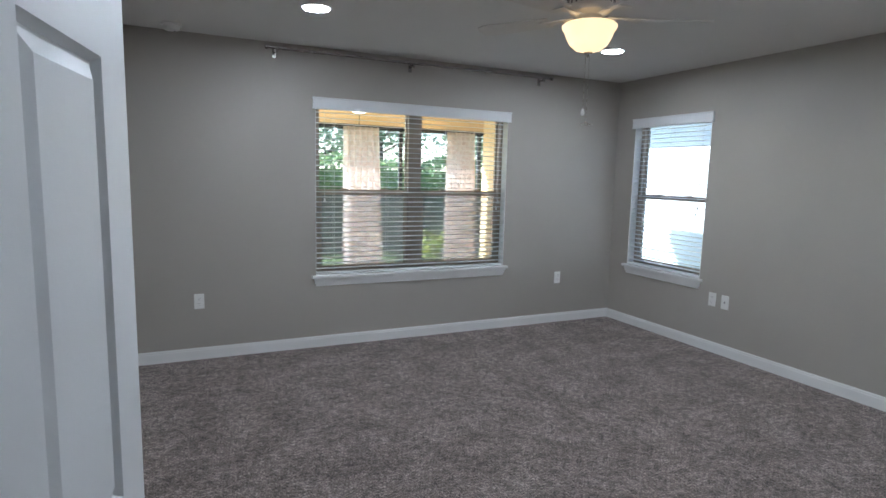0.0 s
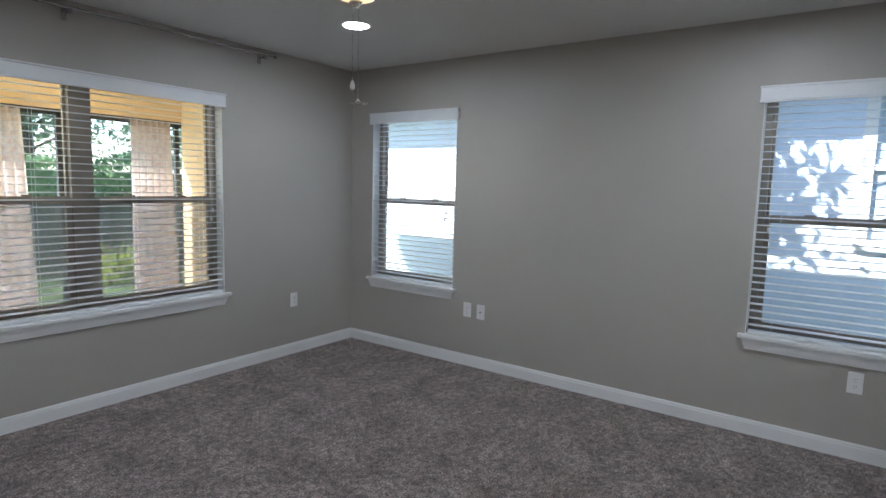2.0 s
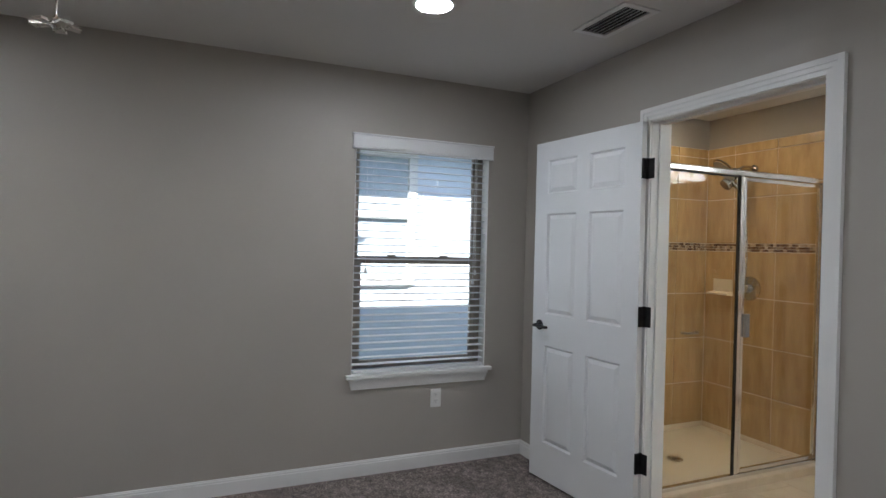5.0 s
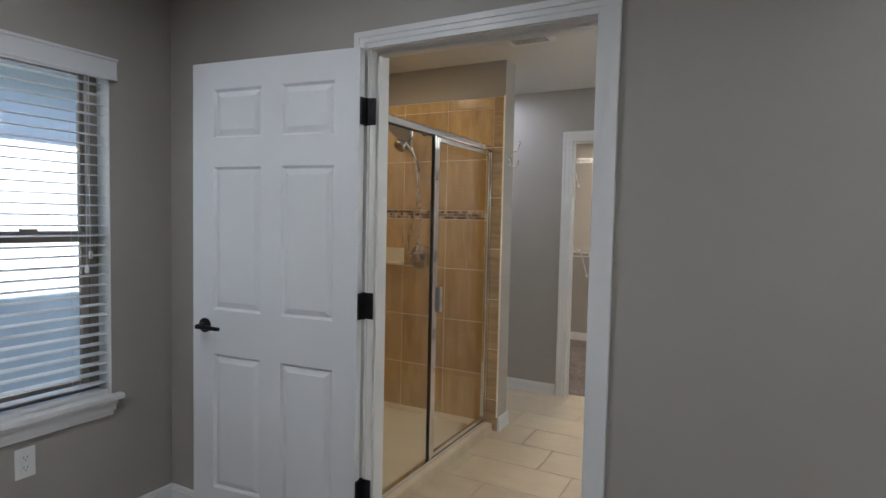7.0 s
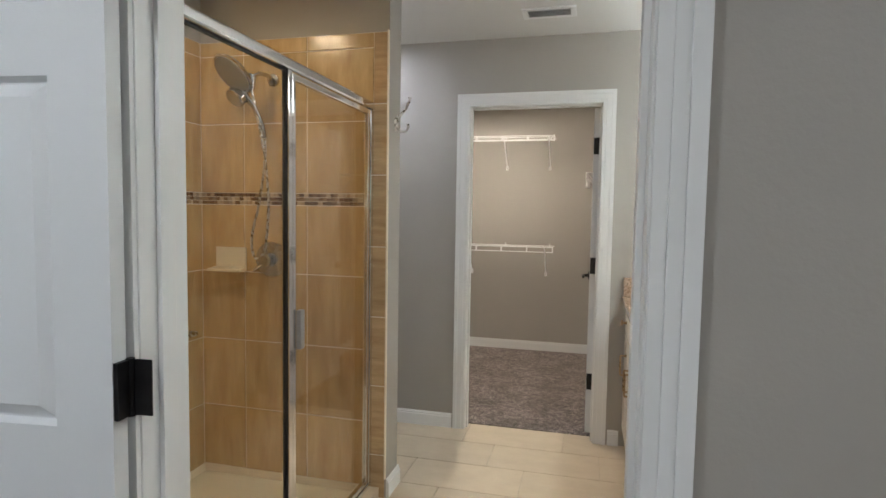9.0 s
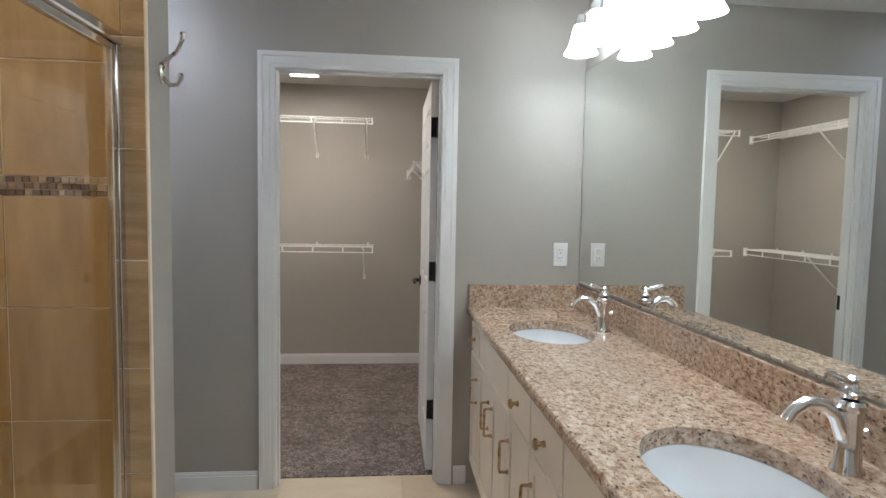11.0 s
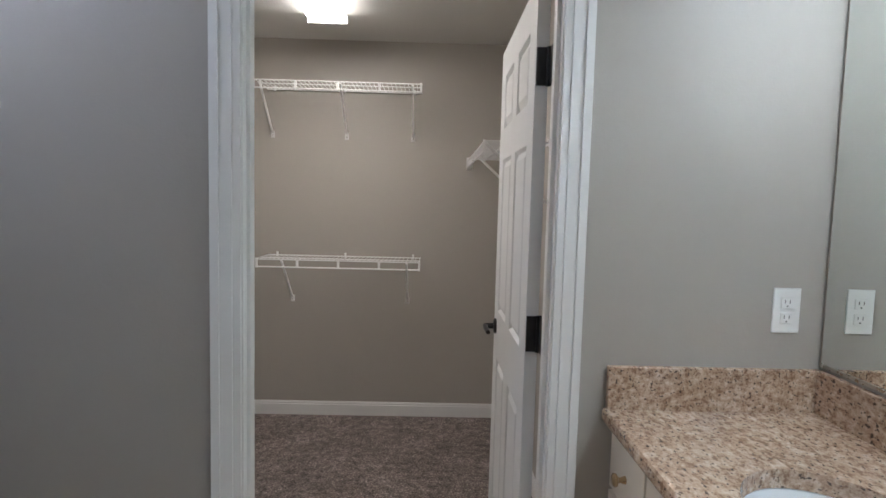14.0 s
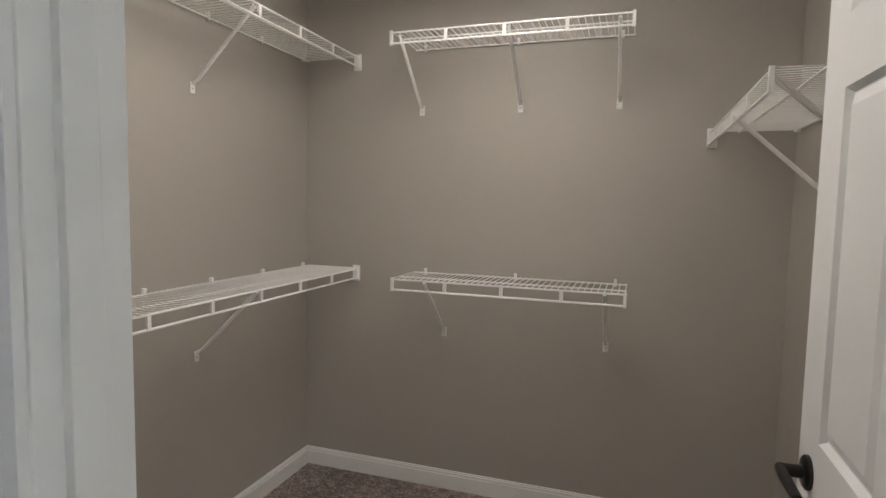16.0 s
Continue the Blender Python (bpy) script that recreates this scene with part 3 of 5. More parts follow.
window("window_1", pose(WN[1], BY1, 0, 0, 0, 180), WN[1] - WN[0], WZ0, WZ1, 2)
window("window_2", on_east(W1[0]), W1[1] - W1[0], WZ0, WZ1, 1)
window("window_3", on_east(W2[0]), W2[1] - W2[0], WZ0, WZ1, 1)
blind(pose(WN[1], BY1, 0, 0, 0, 180), WN[1] - WN[0], WZ0, WZ1, (0.16, 0.62, 1.18, 1.65), "wide white slatted blind lowered with slats open")
blind(on_east(W1[0]), W1[1] - W1[0], WZ0, WZ1, (0.13, 0.45, 0.77), "white slatted blind lowered with slats open")
blind(on_east(W2[0]), W2[1] - W2[0], WZ0, WZ1, (0.13, 0.45, 0.77), "white slatted blind lowered with slats open")


# ---- outlets and plates ----
def outlet(m, kind, group="wall plates"):
    o = thing("wall_outlet" if kind == "duplex" else "wall_plate", m, {"duplex": "white duplex outlet with its cover plate", "blank": "white coaxial wall plate", "decora": "white square-faced outlet with cover plate"}[kind], "outlet", group)
    boxes("plate", PLASTIC, [(-0.036, 0.0, -0.059, 0.036, 0.0055, 0.059)], o, 0.0025)
    if kind == "blank":
        lathe("socket", SLOT, [(0.006, 0), (0.006, 0.006), (0.003, 0.006)], o, 12, pose(0, 0.005, 0, -90))
        return o
    for z in (-0.02, 0.02):
        boxes("socket", PLASTIC, [(-0.0165, 0.004, z - 0.0145, 0.0165, 0.0075, z + 0.0145)], o, 0.003)
        boxes("slots", SLOT, [(-0.0075, 0.0074, z - 0.001, -0.0055, 0.008, z + 0.008), (0.0055, 0.0074, z - 0.001, 0.0075, 0.008, z + 0.008), (-0.002, 0.0074, z - 0.0105, 0.002, 0.008, z - 0.0065)], o)
    return o


outlet(pose(0.401, BY1, 0.458, 0, 0, 180), "duplex")
outlet(pose(3.757, BY1, 0.461, 0, 0, 180), "duplex")
outlet(on_east(3.490) @ pose(0, 0, 0.459), "duplex")
outlet(on_east(3.363) @ pose(0, 0, 0.456), "blank")
outlet(on_east(0.945) @ pose(0, 0, 0.430), "duplex")
outlet(pose(1.839, TY0, 1.175, 0, 0, 0), "duplex")


# ---- bedroom ceiling things ----
def can_light(x, y, lens=None):
    c = thing("recessed_light", pose(x, y, H), "round white recessed ceiling light, switched on", "ceiling light", "recessed lights in the bedroom")
    lathe("trim_ring", TRIM, [(0.076, -0.0005), (0.080, -0.008), (0.092, -0.006), (0.096, -0.0005)], c, 32)
    lathe("lens", lens or CAN_GLOW, [(0.0, -0.002), (0.0765, -0.002), (0.0765, -0.006), (0.0, -0.0065)], c, 32)
    return c


first_can = can_light(3.350, 3.695)
for x, y in ((1.065, 3.700), (3.400, 1.438), (1.065, 1.435)):
    copy_thing(first_can, pose(x, y, H))
shower_can = can_light(4.08, -0.62, SHOWER_GLOW)
# unseen cool lamp, added to supply the bluish light on the nook's wall
nook_fill_can = can_light(3.98, -1.98, NOOK_FILL_GLOW)
tagged(nook_fill_can, "unseen fill lamp added over the bathroom nook, switched on", "ceiling light", "recessed lights in the bathroom")
tagged(shower_can, "round white recessed light over the shower, switched on", "ceiling light", "recessed lights in the bathroom")

smoke = thing("smoke_detector", pose(0.275, 4.60, H), "round white smoke detector on the ceiling", "smoke detector")
lathe("base", PLASTIC, [(0.0, 0), (0.068, 0), (0.068, -0.012), (0.060, -0.016)], smoke)
lathe("cap", PLASTIC, [(0.056, -0.014), (0.054, -0.030), (0.044, -0.042), (0.015, -0.046), (0.0, -0.046)], smoke)
lathe("button", SLOT, [(0.006, -0.045), (0.006, -0.0475), (0.0, -0.048)], smoke, 12, Matrix.Translation((0.02, 0, 0)))


def vent(m, w, d, label):
    v = thing("ceiling_vent", m, label, "vent", "ceiling vents")
    boxes("frame", TRIM, [(-w / 2, -d / 2, -0.008, w / 2, -d / 2 + 0.03, 0), (-w / 2, d / 2 - 0.03, -0.008, w / 2, d / 2, 0),
                          (-w / 2, -d / 2 + 0.03, -0.008, -w / 2 + 0.03, d / 2 - 0.03, 0), (w / 2 - 0.03, -d / 2 + 0.03, -0.008, w / 2, d / 2 - 0.03, 0)], v, 0.002)
    # flat near-black sheet painted as the shade behind the louvers
    boxes("duct", SLOT, [(-w / 2 + 0.03, -d / 2 + 0.03, -0.0015, w / 2 - 0.03, d / 2 - 0.03, -0.0005)], v)
    n = max(3, int((d - 0.06) / 0.021))
    for i in range(n):
        y = -d / 2 + 0.03 + (d - 0.06) * (i + 0.5) / n
        boxes("louver", TRIM, [(-w / 2 + 0.03, -0.0055, -0.0006, w / 2 - 0.03, 0.0055, 0.0006)], v, m=pose(0, y, -0.0065, -48))
    return v


vent(pose(3.19, 0.632, H), 0.36, 0.20, "white louvred supply vent on the bedroom ceiling")
vent(pose(2.745, -1.955, H), 0.28, 0.155, "white louvred vent on the bathroom ceiling")
vent(pose(2.40, -3.62, H), 0.30, 0.20, "white louvred vent on the closet ceiling")
fanv = thing("exhaust_fan", pose(3.14, -0.975, H), "square white exhaust fan grille on the bathroom ceiling", "exhaust fan")
boxes("grille", PLASTIC, [(-0.135, -0.125, -0.016, 0.135, 0.125, 0)], fanv, 0.006)
for i in range(11):
    boxes("slot", SLOT, [(-0.10, -0.093 + i * 0.0186, -0.0172, 0.10, -0.087 + i * 0.0186, -0.0158)], fanv)


def ceiling_fan(x, y):
    f = thing("ceiling_fan", pose(x, y, H + 0.0), "white five-blade hugger ceiling fan with lit opal glass bowl", "ceiling fan")
    lathe("motor_housing", FANW, [(0.0, 0), (0.085, 0), (0.10, -0.012), (0.118, -0.05), (0.122, -0.095), (0.105, -0.125), (0.062, -0.140), (0.0, -0.140)], f, 40)
    for k in range(24):
        a = 15 * k
        boxes("cooling_slot", SLOT, [(-0.0045, 0.1195, -0.092, 0.0045, 0.1228, -0.058)], f, m=pose(0, 0, 0, 0, 0, a))
    lathe("light_collar", FANW, [(0.0, -0.139), (0.058, -0.139), (0.058, -0.168), (0.095, -0.178), (0.10, -0.188), (0.0, -0.188)], f, 36)
    lathe("bowl", BOWL_GLOW, [(0.088, -0.176), (0.132, -0.182), (0.142, -0.192), (0.140, -0.204), (0.126, -0.226), (0.116, -0.252), (0.098, -0.286), (0.066, -0.312), (0.030, -0.323), (0.0, -0.324)], f, 44)
    lathe("finial", BRUSHED, [(0.0, -0.322), (0.024, -0.322), (0.026, -0.328), (0.012, -0.336), (0.008, -0.348), (0.0, -0.350)], f, 20)
    for k in range(5):
        m = pose(0, 0, 0, 0, 0, 72 * k + 50)
        bm = bmesh.new()
        add_box(bm, 0.09, -0.018, -0.150, 0.20, 0.018, -0.143)
        add_frustum(bm, [(0.19, -0.018, -0.152), (0.27, -0.046, -0.158), (0.27, 0.046, -0.158), (0.19, 0.018, -0.152)], [(0.19, -0.018, -0.146), (0.27, -0.046, -0.151), (0.27, 0.046, -0.151), (0.19, 0.018, -0.146)])
        finish("blade_iron", bm, FANW, f, 0.002, m=m)
        bm = bmesh.new()
        pts = [(0.22, -0.052), (0.60, -0.066), (0.645, -0.050), (0.66, 0.0), (0.645, 0.050), (0.60, 0.066), (0.22, 0.052)]
        lo = [bm.verts.new((a, b, -0.0035)) for a, b in pts]
        hi = [bm.verts.new((a, b, 0.0035)) for a, b in pts]
        bm.faces.new(lo[::-1])
        bm.faces.new(hi)
        for i in range(len(pts)):
            j = (i + 1) % len(pts)
            bm.faces.new([lo[i], lo[j], hi[j], hi[i]])
        finish("blade", bm, FANW, f, 0.001, m=m @ pose(0, 0, -0.147, 11, 0, 0))
    for (cx, cy), end in (((-0.012, 0.004), -0.612), ((-0.012, -0.026), -0.684)):
        tubes("pull_chain", BRUSHED, [[(cx, cy, -0.33), (cx, cy, end)]], 0.0014, f, 6)
    lathe("chain_pendant", PLASTIC, [(0.002, -0.612), (0.006, -0.618), (0.010, -0.632), (0.009, -0.644), (0.0, -0.650)], f, 16, Matrix.Translation((-0.012, 0.004, 0)))
    bm = bmesh.new()
    for k in range(5):
        add_frustum(bm, [(0.004, -0.006, -0.002), (0.036, -0.010, -0.004), (0.036, 0.010, -0.004), (0.004, 0.006, -0.002)],
                    [(0.004, -0.006, 0.002), (0.036, -0.010, 0.0), (0.036, 0.010, 0.0), (0.004, 0.006, 0.002)], pose(-0.012, -0.026, -0.696, 0, 0, 72 * k))
    add_lathe(bm, [(0.002, -0.682), (0.008, -0.688), (0.010, -0.698), (0.004, -0.704)], 14, Matrix.Translation((-0.012, -0.026, 0)))
    tagged(finish("chain_fob", bm, BRUSHED, f), "small metal fan-shaped chain fob")
    return f


ceiling_fan(2.250, 2.615)

rod = thing("curtain_rod", pose(0.93, 4.715, 2.390), "thin brushed metal curtain rod with no curtain", "curtain rod")
tubes("rod", ROD_METAL, [[(0, 0, 0), (1.30, 0, 0)]], 0.0095, rod, 12)
tubes("inner_rod", ROD_METAL, [[(1.28, 0, 0), (2.58, 0, 0)]], 0.0072, rod, 12)
for x in (0.055, 1.18, 2.50):
    bm = bmesh.new()
    add_box(bm, x - 0.013, 0.073, -0.060, x + 0.013, 0.080, 0.014)
    add_box(bm, x - 0.008, 0.0, -0.024, x + 0.008, 0.075, -0.012)
    add_lathe(bm, [(0.0, 0), (0.011, 0.002), (0.011, 0.014), (0.006, 0.018), (0.0, 0.018)], 14, pose(x, -0.004, -0.034))
    add_box(bm, x - 0.008, -0.012, -0.020, x + 0.008, 0.012, -0.008)
    finish("bracket", bm, ROD_METAL, rod, 0.0015)
for x, s in ((0, -1), (2.58, 1)):
    lathe("end_cap", ROD_METAL, [(0.009, 0), (0.014, 0.002), (0.014, 0.020), (0.007, 0.024)], rod, 16, pose(x, 0, 0, 0, 90 * s, 0))


# ---- shower ----
SX = 3.512            # plane of the glass
TILE_Z = [(0.052, 0.372), (0.372, 0.722), (0.722, 1.072), (1.072, 1.409), (1.468, 1.808), (1.808, 2.143), (2.143, 2.213)]
GAP = 0.0045

shower_walls = setting(boxes("wall_shower_tile", GROUT, [(3.435, -1.385, 0.0, BX1, -1.379, 2.213), (BX1 - 0.006, -1.379, 0.0, BX1, TY1 - 0.006, 2.213), (3.435, TY1 - 0.006, 0.0, BX1, TY1, 2.213)]),
                       "amber-beige glazed wall tiles with a mosaic band", "tiled wall")
setting(boxes("trim_tile_edge", GROUT, [(3.4245, -1.385, 0.095, 3.4315, -1.370, 2.219)], bev=0.002), "cream tile edge trim", "trim")
curb = setting(boxes("shower_curb", FLOOR_TILE, [(SX - 0.055, -1.377, -0.006, SX + 0.055, TY1 - 0.010, 0.052)], bev=0.006), "low beige tiled shower curb", "curb")
pan = setting(boxes("floor_shower", SOAP, [(SX + 0.055, -1.377, -0.006, BX1 - 0.008, TY1 - 0.01, 0.012)], bev=0.003), "cream moulded shower floor", "shower floor")
drain = thing("shower_drain", pose(3.95, -0.60, 0.012), "round brushed metal floor drain", "drain")
lathe("grate", BRUSHED, [(0.0, 0), (0.052, 0), (0.052, 0.003), (0.047, 0.004), (0.0, 0.004)], drain)

stall = thing("shower_enclosure", pose(SX, 0, 0), "framed clear glass shower enclosure with a hinged door", "shower enclosure")
zt, zb = 1.878, 0.052
boxes("top_rail", CHROME, [(-0.020, -1.377, zt - 0.022, 0.020, TY1 - 0.012, zt + 0.014)], stall, 0.008)
boxes("bottom_rail", CHROME, [(-0.016, -1.377, zb, 0.016, TY1 - 0.012, zb + 0.024)], stall, 0.005)
boxes("wall_post", CHROME, [(-0.015, -1.377, zb + 0.024, 0.015, -1.348, zt - 0.022)], stall, 0.003)
boxes("wall_post", CHROME, [(-0.015, TY1 - 0.036, zb + 0.024, 0.015, TY1 - 0.012, zt - 0.022)], stall, 0.003)
boxes("centre_post", CHROME, [(-0.014, -0.626, zb + 0.024, 0.014, -0.598, zt - 0.022)], stall, 0.003)
boxes("door_frame", CHROME, [(-0.011, -1.346, zb + 0.028, 0.011, -1.320, zt - 0.026), (-0.011, -0.652, zb + 0.028, 0.011, -0.630, zt - 0.026),
                             (-0.011, -1.320, zb + 0.028, 0.011, -0.652, zb + 0.050), (-0.011, -1.320, zt - 0.048, 0.011, -0.652, zt - 0.026)], stall, 0.003)
boxes("seal", SLOT, [(-0.006, -0.5965, zb + 0.024, 0.006, -0.591, zt - 0.022), (-0.006, -0.5905, zt - 0.028, 0.006, TY1 - 0.036, zt - 0.0225)], stall)
boxes("glass_panel", SHGLASS, [(-0.003, -0.591, zb + 0.024, 0.003, TY1 - 0.036, zt - 0.028)], stall)
boxes("door_glass", SHGLASS, [(-0.003, -1.320, zb + 0.050, 0.003, -0.652, zt - 0.048)], stall)
boxes("door_handle", GREY_PULL, [(-0.030, -0.680, 0.895, -0.011, -0.650, 1.035), (0.011, -0.680, 0.895, 0.030, -0.650, 1.035)], stall, 0.004)

SF = -1.3752           # face of the shower's back tiles
soap = thing("soap_dish", pose(4.257, SF, 1.080), "cream ceramic soap dish set on the tile", "soap dish")
bm = bmesh.new()
add_box(bm, -0.085, 0.0, 0.0, 0.085, 0.012, 0.115)
add_frustum(bm, [(-0.085, 0.0, -0.004), (0.085, 0.0, -0.004), (0.085, 0.0, 0.020), (-0.085, 0.0, 0.020)], [(-0.092, 0.075, -0.004), (0.092, 0.075, -0.004), (0.092, 0.075, 0.010), (-0.092, 0.075, 0.010)])
finish("dish", bm, SOAP, soap, 0.003)

valve = thing("shower_valve", pose(4.030, SF, 1.140), "round chrome shower valve with a single handle", "shower valve")
lathe("escutcheon", SHOWER_CHROME, [(0.0, 0), (0.088, 0), (0.086, 0.008), (0.070, 0.014), (0.034, 0.018), (0.032, 0.040), (0.0, 0.041)], valve, 40, pose(0, 0, 0, -90))
bm = bmesh.new()
add_lathe(bm, [(0.020, 0.038), (0.028, 0.045), (0.030, 0.070), (0.024, 0.084), (0.0, 0.088)], 24, pose(0, 0, 0, -90))
add_tube(bm, [(0.0, 0.066, 0.0), (0.030, 0.070, -0.030), (0.060, 0.074, -0.052)], [0.012, 0.010, 0.008], 10)
finish("handle", bm, SHOWER_CHROME, valve, smooth=True)

head = thing("shower_set", pose(4.020, SF, 2.015), "large round chrome shower head with a hand shower and hose", "shower head")
lathe("flange", SHOWER_CHROME, [(0.0, 0), (0.033, 0), (0.030, 0.008), (0.014, 0.012), (0.0, 0.012)], head, 24, pose(0, 0, 0, -90))
tubes("arm", SHOWER_CHROME, [[(0, 0, 0), (0.005, 0.05, 0.012), (0.014, 0.10, 0.010), (0.024, 0.15, -0.020)]], 0.0105, head, 12)
bm = bmesh.new()
add_lathe(bm, [(0.0, 0.022), (0.022, 0.020), (0.060, 0.012), (0.100, 0.004), (0.106, -0.006), (0.100, -0.012), (0.0, -0.012)], 40, pose(0.085, 0.195, -0.010, 40, -24, 0))
add_tube(bm, [(0.024, 0.15, -0.020), (0.050, 0.170, -0.014), (0.080, 0.190, -0.006)], [0.020, 0.018, 0.018], 12)
add_tube(bm, [(0.024, 0.15, -0.010), (0.024, 0.152, -0.075)], [0.021, 0.017], 14)
finish("rain_head", bm, SHOWER_CHROME, head, smooth=True)
tagged(lathe("spray_face", GREY_PULL, [(0.0, -0.0125), (0.094, -0.0125), (0.092, -0.0145), (0.060, -0.0155), (0.0, -0.0155)], head, 40, pose(0.085, 0.195, -0.010, 40, -24, 0)), "grey nozzle plate")
bm = bmesh.new()
add_lathe(bm, [(0.0, 0.020), (0.034, 0.014), (0.046, 0.0), (0.046, -0.022), (0.040, -0.028), (0.0, -0.028)], 28, pose(0.070, 0.190, -0.110, 42, -20, 0))
add_tube(bm, [(0.060, 0.172, -0.090), (0.020, 0.135, -0.150), (-0.005, 0.105, -0.235), (-0.010, 0.095, -0.29)], [0.020, 0.014, 0.012, 0.010], 12)
finish("hand_shower", bm, SHOWER_CHROME, head, smooth=True)
hose = [(-0.010, 0.095, -0.29), (-0.004, 0.085, -0.40), (0.035, 0.075, -0.60), (0.078, 0.07, -0.76), (0.070, 0.07, -0.85), (0.035, 0.07, -0.865), (0.000, 0.075, -0.80),
        (-0.022, 0.085, -0.62), (-0.016, 0.10, -0.40), (0.010, 0.13, -0.18), (0.024, 0.15, -0.075)]
fine = []
for i in range(len(hose) - 1):
    p0, p1, p2, p3 = (Vector(hose[min(max(j, 0), len(hose) - 1)]) for j in (i - 1, i, i + 1, i + 2))
    for k in range(6):
        s = k / 6
        fine.append(0.5 * (2 * p1 + (p2 - p0) * s + (2 * p0 - 5 * p1 + 4 * p2 - p3) * s * s + (3 * p1 - p0 - 3 * p2 + p3) * s ** 3))
fine.append(Vector(hose[-1]))
tubes("hose", BRUSHED, [fine], 0.0065, head, 8)

grab = thing("grab_bar", pose(4.4255, -1.200, 0.766), "short brushed metal grab bar on the shower tile", "grab bar")
tubes("bar", BRUSHED, [[(0.0, -0.07, 0), (-0.035, -0.07, 0), (-0.045, -0.055, 0), (-0.045, 0.055, 0), (-0.035, 0.07, 0), (0.0, 0.07, 0)]], 0.010, grab, 12)

hook = thing("robe_hook", pose(3.425, -1.475, 1.805) @ Matrix.Scale(1.2, 4), "brushed nickel double robe hook", "hook")
bm = bmesh.new()
add_lathe(bm, [(0.0, 0), (0.013, 0), (0.013, 0.004), (0.006, 0.008), (0.0, 0.008)], 18, pose(0, 0, 0, 0, -90, 0) @ Matrix.Diagonal((2.2, 1, 1, 1)))
add_tube(bm, [(-0.006, 0, 0.010), (-0.012, 0, 0.030), (-0.040, 0, 0.055), (-0.056, 0, 0.085), (-0.058, 0, 0.105)], [0.006, 0.006, 0.0055, 0.005, 0.006], 10)
add_tube(bm, [(-0.006, 0, -0.012), (-0.022, 0, -0.030), (-0.042, 0, -0.030), (-0.052, 0, -0.014), (-0.052, 0, 0.0)], [0.006, 0.006, 0.0055, 0.005, 0.0065], 10)
finish("hook_body", bm, BRUSHED, hook, smooth=True)


# ---- vanity ----
VX, VN = 2.283, 0.175      # cabinet face, north end
CT = 0.908
van = thing("vanity_cabinet", pose(0, 0, 0), "long cream-painted bathroom vanity cabinet with bronze pulls", "vanity")
boxes("body", CABINET, [(TX0, TY0 + 0.003, 0.10, VX - 0.022, VN, 0.700), (VX - 0.042, TY0 + 0.003, 0.700, VX - 0.022, VN, 0.868), (TX0, TY0 + 0.003, 0.700, TX0 + 0.02, VN, 0.868), (TX0, TY0 + 0.003, 0.0, VX - 0.085, VN, 0.10)], van)


def front(a, b, z0, z1, panel):
    bm = bmesh.new()
    x = VX - 0.022
    add_box(bm, x + 0.0005, a, z0, x + 0.016, b, z1)
    if panel:
        s = 0.050
        for p in ((a, a + s, z0, z1), (b - s, b, z0, z1), (a + s, b - s, z0, z0 + s), (a + s, b - s, z1 - s, z1)):
            add_box(bm, x + 0.016, p[0], p[2], x + 0.022, p[1], p[3])
    else:
        add_box(bm, x + 0.016, a + 0.002, z0 + 0.002, x + 0.021, b - 0.002, z1 - 0.002)
    return finish("cabinet_door" if panel else "drawer_front", bm, CABINET, van, 0.0016)


def pull(y, z, parent):
    bm = bmesh.new()
    x = VX
    add_tube(bm, [(x - 0.002, y, z + 0.055), (x + 0.030, y, z + 0.055), (x + 0.032, y, z + 0.050), (x + 0.032, y, z - 0.050), (x + 0.030, y, z - 0.055), (x - 0.002, y, z - 0.055)], 0.0052, 8)
    for s in (-0.055, 0.055):
        add_lathe(bm, [(0.009, 0), (0.008, 0.006), (0.0055, 0.010)], 12, pose(x - 0.001, y, z + s, 0, 90, 0))
    tagged(finish("handle", bm, BRONZE_PULL, parent, smooth=True), "champagne bronze bar pull")


def knob(y, z, parent):
    tagged(lathe("knob", BRONZE_PULL, [(0.010, 0), (0.009, 0.006), (0.006, 0.012), (0.008, 0.018), (0.0155, 0.022), (0.0165, 0.028), (0.012, 0.032), (0.0, 0.033)], parent, 20, pose(VX - 0.001, y, z, 0, 90, 0)), "champagne bronze knob")


for a, b, kind in ((-2.350, -2.115, "drawer"), (-2.105, -1.490, "sink"), (-1.480, -1.175, "drawer"), (-1.165, -0.860, "drawer"), (-0.850, -0.235, "sink"), (-0.225, 0.165, "drawer")):
    f = front(a, b, 0.700, 0.852, False)
    if kind == "drawer":
        knob((a + b) / 2, 0.772, f)
        d = front(a, b, 0.125, 0.690, True)
        pull((a + 0.035) if b < -1.3 or a < -1.0 else (b - 0.035), 0.545, d)
        if b < -2.0:
            bpy.data.objects.remove(d.children[0])
            pull(b - 0.035, 0.545, d)
    else:
        c = (a + b) / 2
        d = front(a, c - 0.003, 0.125, 0.690, True)
        pull(c - 0.038, 0.545, d)
        d = front(c + 0.003, b, 0.125, 0.690, True)
        pull(c + 0.038, 0.545, d)

SINKS = ((2.045, -1.790), (2.045, -0.545))
SA, SB = 0.165, 0.228       # basin half axes across and along the counter


